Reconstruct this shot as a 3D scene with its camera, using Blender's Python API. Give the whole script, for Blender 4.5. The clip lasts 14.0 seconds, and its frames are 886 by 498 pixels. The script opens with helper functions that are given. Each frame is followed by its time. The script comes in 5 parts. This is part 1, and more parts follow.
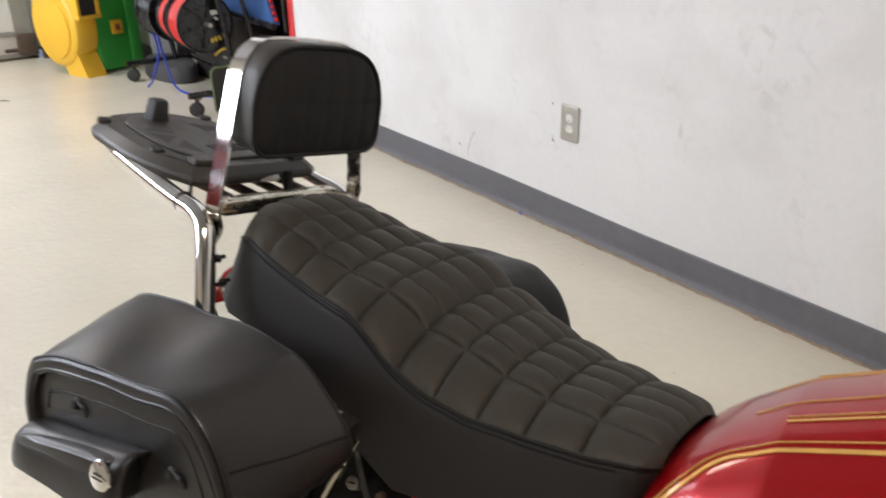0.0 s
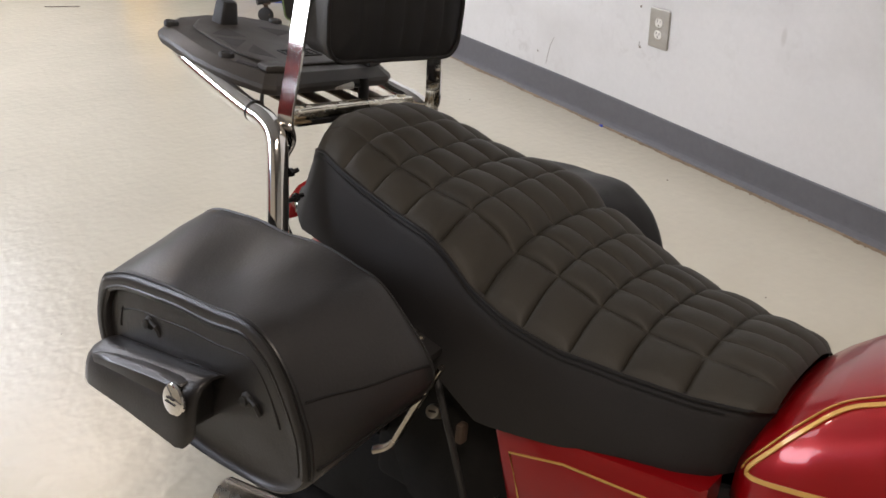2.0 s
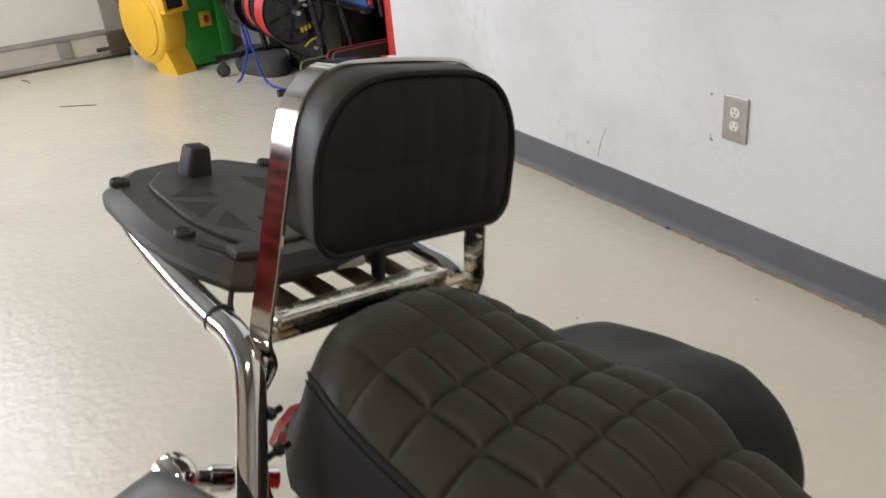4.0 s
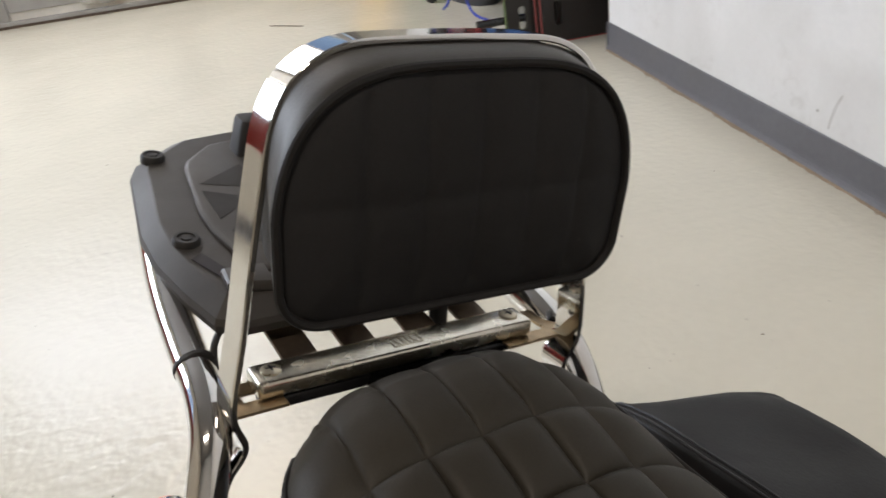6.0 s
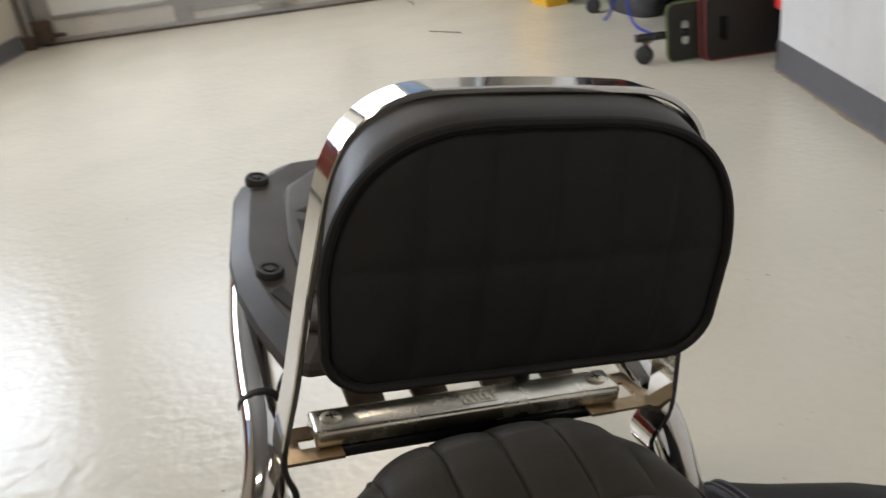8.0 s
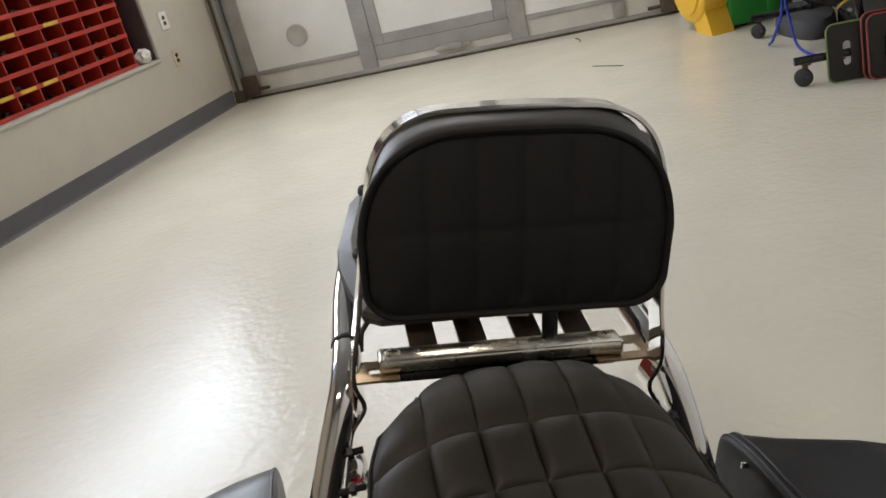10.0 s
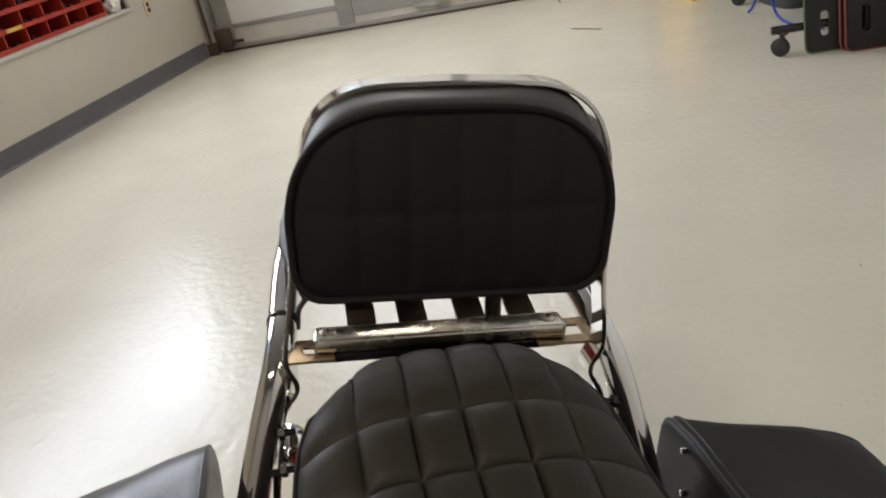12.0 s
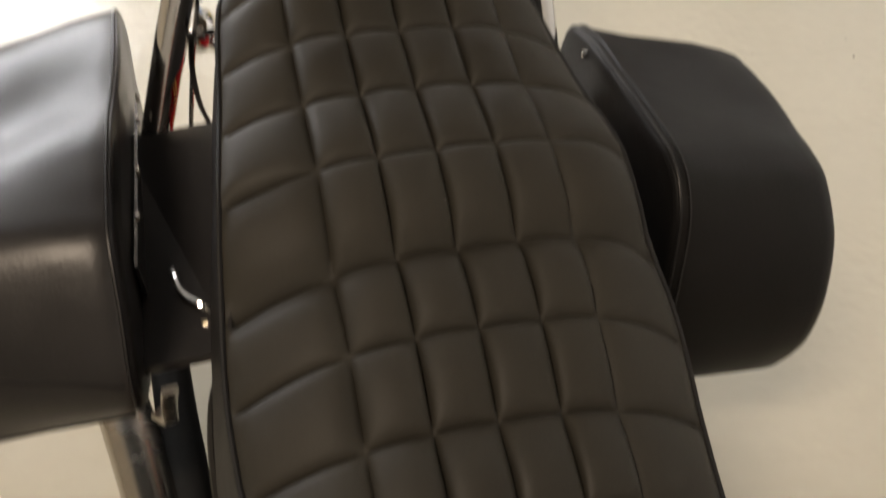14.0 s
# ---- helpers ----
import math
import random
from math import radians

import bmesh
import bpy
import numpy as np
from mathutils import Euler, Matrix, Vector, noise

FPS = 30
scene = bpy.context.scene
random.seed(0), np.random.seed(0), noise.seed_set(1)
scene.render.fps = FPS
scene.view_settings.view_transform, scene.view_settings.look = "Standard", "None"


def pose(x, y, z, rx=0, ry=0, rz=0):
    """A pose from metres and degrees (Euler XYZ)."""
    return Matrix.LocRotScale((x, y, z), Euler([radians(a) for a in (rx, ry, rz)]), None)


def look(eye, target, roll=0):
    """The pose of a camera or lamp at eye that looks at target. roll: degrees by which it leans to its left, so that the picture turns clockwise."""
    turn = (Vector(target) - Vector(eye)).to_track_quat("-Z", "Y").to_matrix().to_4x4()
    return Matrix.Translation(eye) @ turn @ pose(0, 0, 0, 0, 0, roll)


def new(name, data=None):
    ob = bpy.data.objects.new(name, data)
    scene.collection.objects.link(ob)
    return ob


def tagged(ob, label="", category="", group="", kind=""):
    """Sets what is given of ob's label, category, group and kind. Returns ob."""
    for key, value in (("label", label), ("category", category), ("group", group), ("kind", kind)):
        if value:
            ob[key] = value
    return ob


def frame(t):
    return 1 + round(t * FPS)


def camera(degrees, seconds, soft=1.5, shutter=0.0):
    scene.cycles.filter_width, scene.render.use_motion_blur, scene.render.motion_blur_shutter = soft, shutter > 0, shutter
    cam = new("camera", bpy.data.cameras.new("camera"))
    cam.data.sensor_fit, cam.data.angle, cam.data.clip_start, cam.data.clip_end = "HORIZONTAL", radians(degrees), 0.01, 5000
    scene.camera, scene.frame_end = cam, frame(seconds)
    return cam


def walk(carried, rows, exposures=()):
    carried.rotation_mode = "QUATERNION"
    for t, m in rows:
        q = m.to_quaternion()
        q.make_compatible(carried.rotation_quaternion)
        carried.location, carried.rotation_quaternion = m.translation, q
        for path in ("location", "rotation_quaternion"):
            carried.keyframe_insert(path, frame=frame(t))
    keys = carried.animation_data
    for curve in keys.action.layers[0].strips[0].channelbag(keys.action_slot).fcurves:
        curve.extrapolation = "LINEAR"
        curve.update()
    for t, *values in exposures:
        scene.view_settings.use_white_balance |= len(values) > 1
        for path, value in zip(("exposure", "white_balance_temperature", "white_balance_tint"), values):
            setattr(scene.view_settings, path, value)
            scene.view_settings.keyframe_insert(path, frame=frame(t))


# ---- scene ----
cam = camera(55.8, 14.0, 1.6, 0.5)
PATH = [
    (0, (1.103, 0.537, 1.24), (2.164, 2.021, 0.421), -0.9),
    (0.5, (1.055, 0.55, 1.251), (2.082, 2.11, 0.535), -0.4),
    (1, (1.078, 0.592, 1.245), (2.077, 2.189, 0.572), -2.3),
    (1.5, (1.122, 0.612, 1.22), (2.071, 2.109, 0.293), -3.5),
    (2, (1.13, 0.632, 1.206), (2.003, 2.125, 0.203), -2.4),
    (2.5, (1.158, 0.643, 1.205), (2.08, 2.112, 0.21), -1.4),
    (3, (1.25, 0.69, 1.192), (2.205, 2.188, 0.272), -1.0),
    (3.5, (1.343, 0.813, 1.191), (2.2, 2.376, 0.284), -5.3),
    (4, (1.372, 1.041, 1.189), (2.205, 2.638, 0.319), -5.7),
    (4.2, (1.394, 1.099, 1.182), (2.226, 2.67, 0.267), -5.3),
    (6.3, (1.643, 1.292, 1.144), (1.861, 3.03, 0.179), -7.6),
    (6.5, (1.64, 1.314, 1.146), (1.819, 3.062, 0.191), -7.7),
    (7, (1.639, 1.351, 1.156), (1.851, 3.08, 0.173), -7.4),
    (7.5, (1.652, 1.352, 1.154), (1.826, 3.079, 0.16), -8.1),
    (8, (1.704, 1.315, 1.154), (1.672, 3.09, 0.233), -8.2),
    (8.5, (1.788, 1.282, 1.15), (1.477, 3.074, 0.319), -13.3),
    (10.8, (1.894, 1.028, 1.19), (1.406, 2.823, 0.455), -13.3),
    (11, (1.902, 1.046, 1.18), (1.486, 2.856, 0.438), -10.7),
    (11.5, (1.9, 1.099, 1.193), (1.432, 2.895, 0.447), -12.2),
    (12, (1.908, 1.126, 1.178), (1.479, 2.879, 0.316), -12.5),
    (12.5, (1.925, 1.122, 1.174), (1.54, 2.863, 0.268), -12.4),
    (13, (1.923, 1.08, 1.157), (1.563, 2.707, 0.052), -10.8),
    (13.5, (1.904, 1.055, 1.143), (1.616, 2.588, -0.108), -9.0),
    (14, (1.874, 1.034, 1.116), (1.686, 2.357, -0.372), -4.7),
]
EXPOSURES = [(0, 0.57, 6450, 18), (0.5, 0.24, 6550, 18), (1.0, 0.37, 6600, 18), (1.5, 0.28, 6520, 19), (2, 0.34, 6500, 20), (3.0, 0.46, 6480, 19), (3.5, 0.34, 6480, 19), (4, 0.27, 6450, 17), (6.5, 0.31, 6400, 17), (7.5, 0.30, 6400, 17), (8.5, -0.18, 6400, 16), (11, 0.04, 6500, 16), (12.5, -0.04, 6600, 15), (13.2, -0.08, 6800, 16), (14, 0.41, 7200, 18)]
walk(cam, [(t, look(eye, target, roll)) for t, eye, target, roll in PATH], EXPOSURES)

# ---- light ----
world = bpy.data.worlds.new("sky")
scene.world = world
world.use_nodes = True
wn = world.node_tree.nodes
sky = wn.new("ShaderNodeTexSky")
sky.sky_type, sky.sun_disc, sky.sun_elevation, sky.sun_rotation = "NISHITA", False, radians(40), radians(250)
world.node_tree.links.new(sky.outputs[0], wn["Background"].inputs[0])
wn["Background"].inputs[1].default_value = 0.1


def area_lamp(name, at, target, sx, sy, watts, colour):
    data = bpy.data.lights.new(name, "AREA")
    data.shape, data.size, data.size_y, data.energy, data.color = "RECTANGLE", sx, sy, watts, colour
    ob = new(name, data)
    ob.matrix_world = look(at, target)
    return ob


# daylight in the window of the bin wall, in the glazed part of the overhead door, and strip lights overhead
area_lamp("window_daylight", (-1.59, 5.10, 2.15), (1.5, 4.75, 2.5), 3.1, 1.35, 124, (0.84, 0.935, 1.0))
area_lamp("door_daylight", (0.1, 7.56, 2.9), (0.7, 3.0, 2.6), 2.3, 1.5, 58, (0.90, 0.96, 1.0))
area_lamp("strip_light", (0.8, 0.0, 3.85), (0.8, 0.0, 0), 1.2, 0.3, 54, (1.0, 0.89, 0.72))
area_lamp("strip_light", (1.0, 6.7, 3.85), (1.0, 6.7, 0), 1.2, 0.3, 34, (1.0, 0.89, 0.72))


# ---- materials ----
def mat(name, colour, rough=0.5, metal=0.0, vary=0.12, scale=8.0, fine=90.0, bump=0.15, depth=0.001, coat=0.0, spec=0.5, rvary=0.1, stretch=(1, 1, 1)):
    """A surface with two scales of colour variation, changing gloss and fine relief."""
    m = bpy.data.materials.new(name)
    m.use_nodes = True
    nt = m.node_tree
    n, k = nt.nodes, nt.links
    p = n["Principled BSDF"]
    p.inputs["Metallic"].default_value = metal
    p.inputs["Coat Weight"].default_value = coat
    p.inputs["Coat Roughness"].default_value = 0.06
    p.inputs["Specular IOR Level"].default_value = spec
    co = n.new("ShaderNodeTexCoord")
    mp = n.new("ShaderNodeMapping")
    mp.inputs["Scale"].default_value = stretch
    k.new(co.outputs["Object"], mp.inputs["Vector"])
    big, small = n.new("ShaderNodeTexNoise"), n.new("ShaderNodeTexNoise")
    big.inputs["Scale"].default_value, big.inputs["Detail"].default_value = scale, 6
    small.inputs["Scale"].default_value, small.inputs["Detail"].default_value = fine, 4
    k.new(mp.outputs[0], big.inputs["Vector"])
    k.new(mp.outputs[0], small.inputs["Vector"])
    mixn = n.new("ShaderNodeMath")
    mixn.operation = "MULTIPLY_ADD"
    mixn.inputs[1].default_value = 0.65
    k.new(big.outputs[0], mixn.inputs[0])
    half = n.new("ShaderNodeMath")
    half.operation, half.inputs[1].default_value = "MULTIPLY", 0.35
    k.new(small.outputs[0], half.inputs[0])
    k.new(half.outputs[0], mixn.inputs[2])
    ramp = n.new("ShaderNodeMapRange")
    ramp.inputs["From Min"].default_value, ramp.inputs["From Max"].default_value = 0.3, 0.7
    ramp.inputs["To Min"].default_value, ramp.inputs["To Max"].default_value = 1 - vary, 1 + vary
    k.new(mixn.outputs[0], ramp.inputs["Value"])
    hs = n.new("ShaderNodeVectorMath")
    hs.operation = "SCALE"
    hs.inputs[0].default_value = colour
    k.new(ramp.outputs[0], hs.inputs["Scale"])
    k.new(hs.outputs[0], p.inputs["Base Color"])
    rr = n.new("ShaderNodeMapRange")
    rr.inputs["From Min"].default_value, rr.inputs["From Max"].default_value = 0.3, 0.7
    rr.inputs["To Min"].default_value, rr.inputs["To Max"].default_value = max(0.02, rough - rvary), min(1, rough + rvary)
    k.new(big.outputs[0], rr.inputs["Value"])
    k.new(rr.outputs[0], p.inputs["Roughness"])
    if bump:
        b = n.new("ShaderNodeBump")
        b.inputs["Strength"].default_value, b.inputs["Distance"].default_value = bump, depth
        k.new(small.outputs[0], b.inputs["Height"])
        k.new(b.outputs[0], p.inputs["Normal"])
    return m


def crease(m, scale, strength, depth):
    """Add slow folds under a leather's fine grain."""
    n, k = m.node_tree.nodes, m.node_tree.links
    co, no, b = n.new("ShaderNodeTexCoord"), n.new("ShaderNodeTexNoise"), n.new("ShaderNodeBump")
    no.inputs["Scale"].default_value, no.inputs["Detail"].default_value, no.inputs["Distortion"].default_value = scale, 1.5, 0.8
    b.inputs["Strength"].default_value, b.inputs["Distance"].default_value = strength, depth
    k.new(co.outputs["Object"], no.inputs["Vector"])
    k.new(no.outputs[0], b.inputs["Height"])
    fine = next(x for x in n if x.type == "BUMP" and x != b)
    k.new(b.outputs[0], fine.inputs["Normal"])


def floor_material():
    """Worn pale epoxy paint: broad tone changes, brushed waviness, scuffs and specks."""
    m = mat("floor_epoxy", (0.61, 0.58, 0.475), 0.25, vary=0.035, scale=2.6, fine=34, bump=0.50, depth=0.003, rvary=0.02)
    nt = m.node_tree
    n, k = nt.nodes, nt.links
    p = n["Principled BSDF"]
    base = p.inputs["Base Color"].links[0].from_socket
    for node in n:
        if node.type == "TEX_NOISE":
            node.inputs["Detail"].default_value = 1.0
    co = n.new("ShaderNodeTexCoord")
    vor = n.new("ShaderNodeTexVoronoi")
    vor.inputs["Scale"].default_value = 7
    vor.inputs["Randomness"].default_value = 1
    k.new(co.outputs["Object"], vor.inputs["Vector"])
    cut = n.new("ShaderNodeMapRange")
    cut.inputs["From Min"].default_value, cut.inputs["From Max"].default_value = 0.02, 0.035
    cut.inputs["To Min"].default_value, cut.inputs["To Max"].default_value = 0.35, 0.0
    k.new(vor.outputs["Distance"], cut.inputs["Value"])
    sc = n.new("ShaderNodeTexNoise")
    sc.inputs["Scale"].default_value, sc.inputs["Detail"].default_value = 2.2, 1.5
    mp = n.new("ShaderNodeMapping")
    mp.inputs["Scale"].default_value, mp.inputs["Rotation"].default_value = (1, 5, 1), (0, 0, 0.5)
    k.new(co.outputs["Object"], mp.inputs["Vector"])
    k.new(mp.outputs[0], sc.inputs["Vector"])
    c2 = n.new("ShaderNodeMapRange")
    c2.inputs["From Min"].default_value, c2.inputs["From Max"].default_value = 0.50, 0.85
    c2.inputs["To Min"].default_value, c2.inputs["To Max"].default_value = 0.0, 0.02
    k.new(sc.outputs[0], c2.inputs["Value"])
    grit = n.new("ShaderNodeTexVoronoi")  # scattered grit, denser in drifts
    grit.inputs["Scale"].default_value = 19
    k.new(co.outputs["Object"], grit.inputs["Vector"])
    drift = n.new("ShaderNodeTexNoise")
    drift.inputs["Scale"].default_value, drift.inputs["Detail"].default_value = 2.1, 3
    k.new(co.outputs["Object"], drift.inputs["Vector"])
    reach = n.new("ShaderNodeMapRange")
    reach.inputs["From Min"].default_value, reach.inputs["From Max"].default_value = 0.50, 0.70
    reach.inputs["To Min"].default_value, reach.inputs["To Max"].default_value = 0.0, 0.05
    k.new(drift.outputs[0], reach.inputs["Value"])
    dot = n.new("ShaderNodeMath")
    dot.operation = "LESS_THAN"
    k.new(grit.outputs["Distance"], dot.inputs[0])
    k.new(reach.outputs[0], dot.inputs[1])
    weak = n.new("ShaderNodeMath")
    weak.operation = "MULTIPLY_ADD"
    weak.inputs[1].default_value = 0.30
    k.new(dot.outputs[0], weak.inputs[0])
    k.new(c2.outputs[0], weak.inputs[2])
    add = n.new("ShaderNodeMath")
    k.new(cut.outputs[0], add.inputs[0])
    k.new(weak.outputs[0], add.inputs[1])
    mx = n.new("ShaderNodeMix")
    mx.data_type = "RGBA"
    k.new(add.outputs[0], mx.inputs["Factor"])
    k.new(base, mx.inputs["A"])
    mx.inputs["B"].default_value = (0.30, 0.26, 0.20, 1)
    k.new(mx.outputs["Result"], p.inputs["Base Color"])
    return m


def wall_material(name, colour):
    """Painted block wall with grey rubbed patches and thin scratches."""
    m = mat(name, colour, 0.55, vary=0.05, scale=2.0, fine=60, bump=0.12, depth=0.002)
    nt = m.node_tree
    n, k = nt.nodes, nt.links
    p = n["Principled BSDF"]
    base = p.inputs["Base Color"].links[0].from_socket
    co = n.new("ShaderNodeTexCoord")
    sc = n.new("ShaderNodeTexNoise")
    sc.inputs["Scale"].default_value, sc.inputs["Detail"].default_value, sc.inputs["Distortion"].default_value = 1.7, 9, 0.6
    k.new(co.outputs["Object"], sc.inputs["Vector"])
    c2 = n.new("ShaderNodeMapRange")
    c2.inputs["From Min"].default_value, c2.inputs["From Max"].default_value = 0.46, 0.78
    c2.inputs["To Min"].default_value, c2.inputs["To Max"].default_value = 0.0, 0.42
    k.new(sc.outputs[0], c2.inputs["Value"])
    vor = n.new("ShaderNodeTexVoronoi")
    vor.inputs["Scale"].default_value = 5
    mp = n.new("ShaderNodeMapping")
    mp.inputs["Scale"].default_value = (1, 1, 0.35)
    k.new(co.outputs["Object"], mp.inputs["Vector"])
    k.new(mp.outputs[0], vor.inputs["Vector"])
    cut = n.new("ShaderNodeMapRange")
    cut.inputs["From Min"].default_value, cut.inputs["From Max"].default_value = 0.03, 0.06
    cut.inputs["To Min"].default_value, cut.inputs["To Max"].default_value = 0.35, 0.0
    k.new(vor.outputs["Distance"], cut.inputs["Value"])
    rub, where = n.new("ShaderNodeTexNoise"), n.new("ShaderNodeTexNoise")  # black rub marks in clusters
    rub.inputs["Scale"].default_value, rub.inputs["Detail"].default_value, rub.inputs["Distortion"].default_value = 26, 6, 0.8
    where.inputs["Scale"].default_value, where.inputs["Detail"].default_value = 3.1, 2
    r1, r2 = n.new("ShaderNodeMapRange"), n.new("ShaderNodeMapRange")
    r1.inputs["From Min"].default_value, r1.inputs["From Max"].default_value = 0.50, 0.72
    r2.inputs["From Min"].default_value, r2.inputs["From Max"].default_value = 0.52, 0.68
    r2.inputs["To Max"].default_value = 0.34
    for a, b in ((rub, r1), (where, r2)):
        k.new(co.outputs["Object"], a.inputs["Vector"])
        k.new(a.outputs[0], b.inputs["Value"])
    both = n.new("ShaderNodeMath")
    both.operation = "MULTIPLY_ADD"
    k.new(r1.outputs[0], both.inputs[0])
    k.new(r2.outputs[0], both.inputs[1])
    k.new(c2.outputs[0], both.inputs[2])
    add = n.new("ShaderNodeMath")
    k.new(cut.outputs[0], add.inputs[0])
    k.new(both.outputs[0], add.inputs[1])
    mx = n.new("ShaderNodeMix")
    mx.data_type = "RGBA"
    k.new(add.outputs[0], mx.inputs["Factor"])
    k.new(base, mx.inputs["A"])
    mx.inputs["B"].default_value = (0.42, 0.40, 0.37, 1)
    k.new(mx.outputs["Result"], p.inputs["Base Color"])
    return m


def glass_material():
    m = bpy.data.materials.new("window_glass")
    m.use_nodes = True
    p = m.node_tree.nodes["Principled BSDF"]
    p.inputs["Transmission Weight"].default_value, p.inputs["Roughness"].default_value = 1.0, 0.02
    p.inputs["Base Color"].default_value = (0.95, 0.97, 0.97, 1)
    return m


M_FLOOR = floor_material()
M_WALL = wall_material("wall_paint", (0.69, 0.69, 0.68))
M_WALL_L = wall_material("bin_wall_paint", (0.53, 0.495, 0.42))
M_CEIL = mat("dark_ceiling", (0.20, 0.19, 0.18), 0.8, vary=0.04, scale=2)
M_BASE = mat("grey_baseboard", (0.115, 0.115, 0.125), 0.55, vary=0.15, scale=4, fine=50)
M_ALU = mat("weathered_aluminium", (0.36, 0.35, 0.33), 0.5, 0.5, vary=0.2, scale=5)
M_PANEL = mat("door_panel", (0.69, 0.68, 0.63), 0.45, vary=0.09, scale=2.5)
M_KICK = mat("door_kick_panel", (0.55, 0.52, 0.46), 0.5, vary=0.15, scale=4)
M_RUST = mat("rusty_steel", (0.10, 0.07, 0.05), 0.7, 0.3, vary=0.4, scale=20)
M_GLASS = glass_material()
M_RED_RACK = mat("red_bin_paint", (0.42, 0.035, 0.022), 0.4, vary=0.15, scale=6)
# bin linings, and near-black that stands in for shade in slots and hollows
M_DARK = mat("dark_lining_and_shade", (0.02, 0.016, 0.02), 0.7, vary=0.3)
M_YELLOWTAG = mat("yellow_tag", (0.62, 0.42, 0.05), 0.6, vary=0.15, scale=20)
M_WHITE = mat("white_plastic", (0.74, 0.73, 0.68), 0.35, vary=0.05)
M_STEELPLATE = mat("brushed_steel", (0.42, 0.40, 0.36), 0.38, 0.85, vary=0.1, scale=10, fine=200, stretch=(1, 1, 6))
M_SEAT = mat("black_seat_vinyl", (0.0325, 0.0292, 0.0226), 0.56, vary=0.16, scale=9, fine=420, bump=0.35, depth=0.0006, spec=0.27, rvary=0.06)
M_PAD = mat("black_pad_vinyl", (0.0195, 0.0195, 0.0202), 0.66, vary=0.15, scale=9, fine=420, bump=0.35, depth=0.0006, spec=0.14, rvary=0.05)
M_SKIRT = mat("black_skirt_vinyl", (0.021, 0.0198, 0.0202), 0.64, vary=0.18, scale=9, fine=420, bump=0.35, depth=0.0006, spec=0.24, rvary=0.06)
M_EXHAUST = mat("polished_exhaust_steel", (0.46, 0.42, 0.37), 0.26, 1.0, vary=0.12, scale=12, fine=150, bump=0.05, rvary=0.06)
M_WELT = mat("glossy_black_welt", (0.013, 0.0125, 0.0125), 0.42, vary=0.2, spec=0.40, rvary=0.1)
M_GUSSET = mat("black_gusset_vinyl", (0.030, 0.028, 0.0245), 0.50, vary=0.18, scale=9, fine=420, bump=0.35, depth=0.0006, spec=0.42, rvary=0.06)
M_PIPING = mat("black_piping", (0.012, 0.0115, 0.0115), 0.6, vary=0.2, spec=0.25)
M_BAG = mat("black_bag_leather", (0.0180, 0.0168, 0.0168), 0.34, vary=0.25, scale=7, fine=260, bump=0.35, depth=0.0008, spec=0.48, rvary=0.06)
# same leather for the far bag, its shaded side put into darker colour and sheen
M_BAG_SHADED = mat("shaded_bag_leather", (0.0105, 0.0100, 0.0098), 0.46, vary=0.25, scale=7, fine=260, bump=0.35, depth=0.0008, spec=0.20, rvary=0.06)
crease(M_BAG, 9, 0.14, 0.010)
crease(M_BAG_SHADED, 10, 0.16, 0.010)
crease(M_SKIRT, 10, 0.10, 0.008)
crease(M_FLOOR, 15, 0.5, 0.0035)
M_CHROME = mat("chrome", (0.78, 0.77, 0.75), 0.07, 1.0, vary=0.06, scale=14, fine=160, bump=0.02, rvary=0.03)
M_CAST = mat("worn_chrome_casting", (0.72, 0.69, 0.60), 0.25, 1.0, vary=0.22, scale=38, fine=200, bump=0.04, rvary=0.06)
M_BRASSY = mat("stained_plating", (0.50, 0.38, 0.24), 0.33, 0.9, vary=0.3, scale=50)
M_SCREW = mat("yellowed_screw", (0.60, 0.54, 0.42), 0.3, 0.9, vary=0.15, scale=50)
M_STRAP = mat("tarnished_strap", (0.16, 0.12, 0.085), 0.4, 0.7, vary=0.3, scale=30)
M_PLATE = mat("black_moulded_plastic", (0.040, 0.036, 0.032), 0.5, vary=0.12, scale=12, fine=350, bump=0.3, depth=0.0005)
M_UNDER = mat("dull_black_underside", (0.011, 0.0105, 0.010), 0.75, vary=0.3, spec=0.15)
# plate plastic darkened by the shade of its recesses
M_RECESS = mat("shaded_recess", (0.022, 0.020, 0.019), 0.7, vary=0.12, scale=12)
M_RUBBER = mat("black_rubber", (0.017, 0.0165, 0.016), 0.6, vary=0.2, scale=15)
M_BLACKPAINT = mat("black_frame_paint", (0.012, 0.012, 0.013), 0.25, vary=0.2)
M_REDPAINT = mat("metallic_red_paint", (0.29, 0.0015, 0.0035), 0.32, 0.40, vary=0.03, scale=6, fine=900, bump=0.0, coat=0.55, spec=0.3, rvary=0.015)
M_GOLD = mat("gold_pinstripe", (0.62, 0.36, 0.09), 0.35, 0.3, vary=0.1, scale=30, coat=0.6)
M_YELLOW = mat("yellow_plastic", (0.78, 0.46, 0.03), 0.42, vary=0.08, scale=5)
M_GREEN = mat("green_plastic", (0.03, 0.30, 0.045), 0.42, vary=0.1, scale=5)
M_REDCORD = mat("red_cord", (0.62, 0.03, 0.025), 0.45, vary=0.15, scale=30)
M_BLUECORD = mat("blue_cord", (0.02, 0.05, 0.42), 0.45, vary=0.15, scale=30)
M_ORANGE = mat("orange_cord", (0.78, 0.14, 0.02), 0.45, vary=0.1, scale=30)
M_BLUEMAT = mat("blue_mat", (0.03, 0.10, 0.28), 0.7, vary=0.15, scale=6)
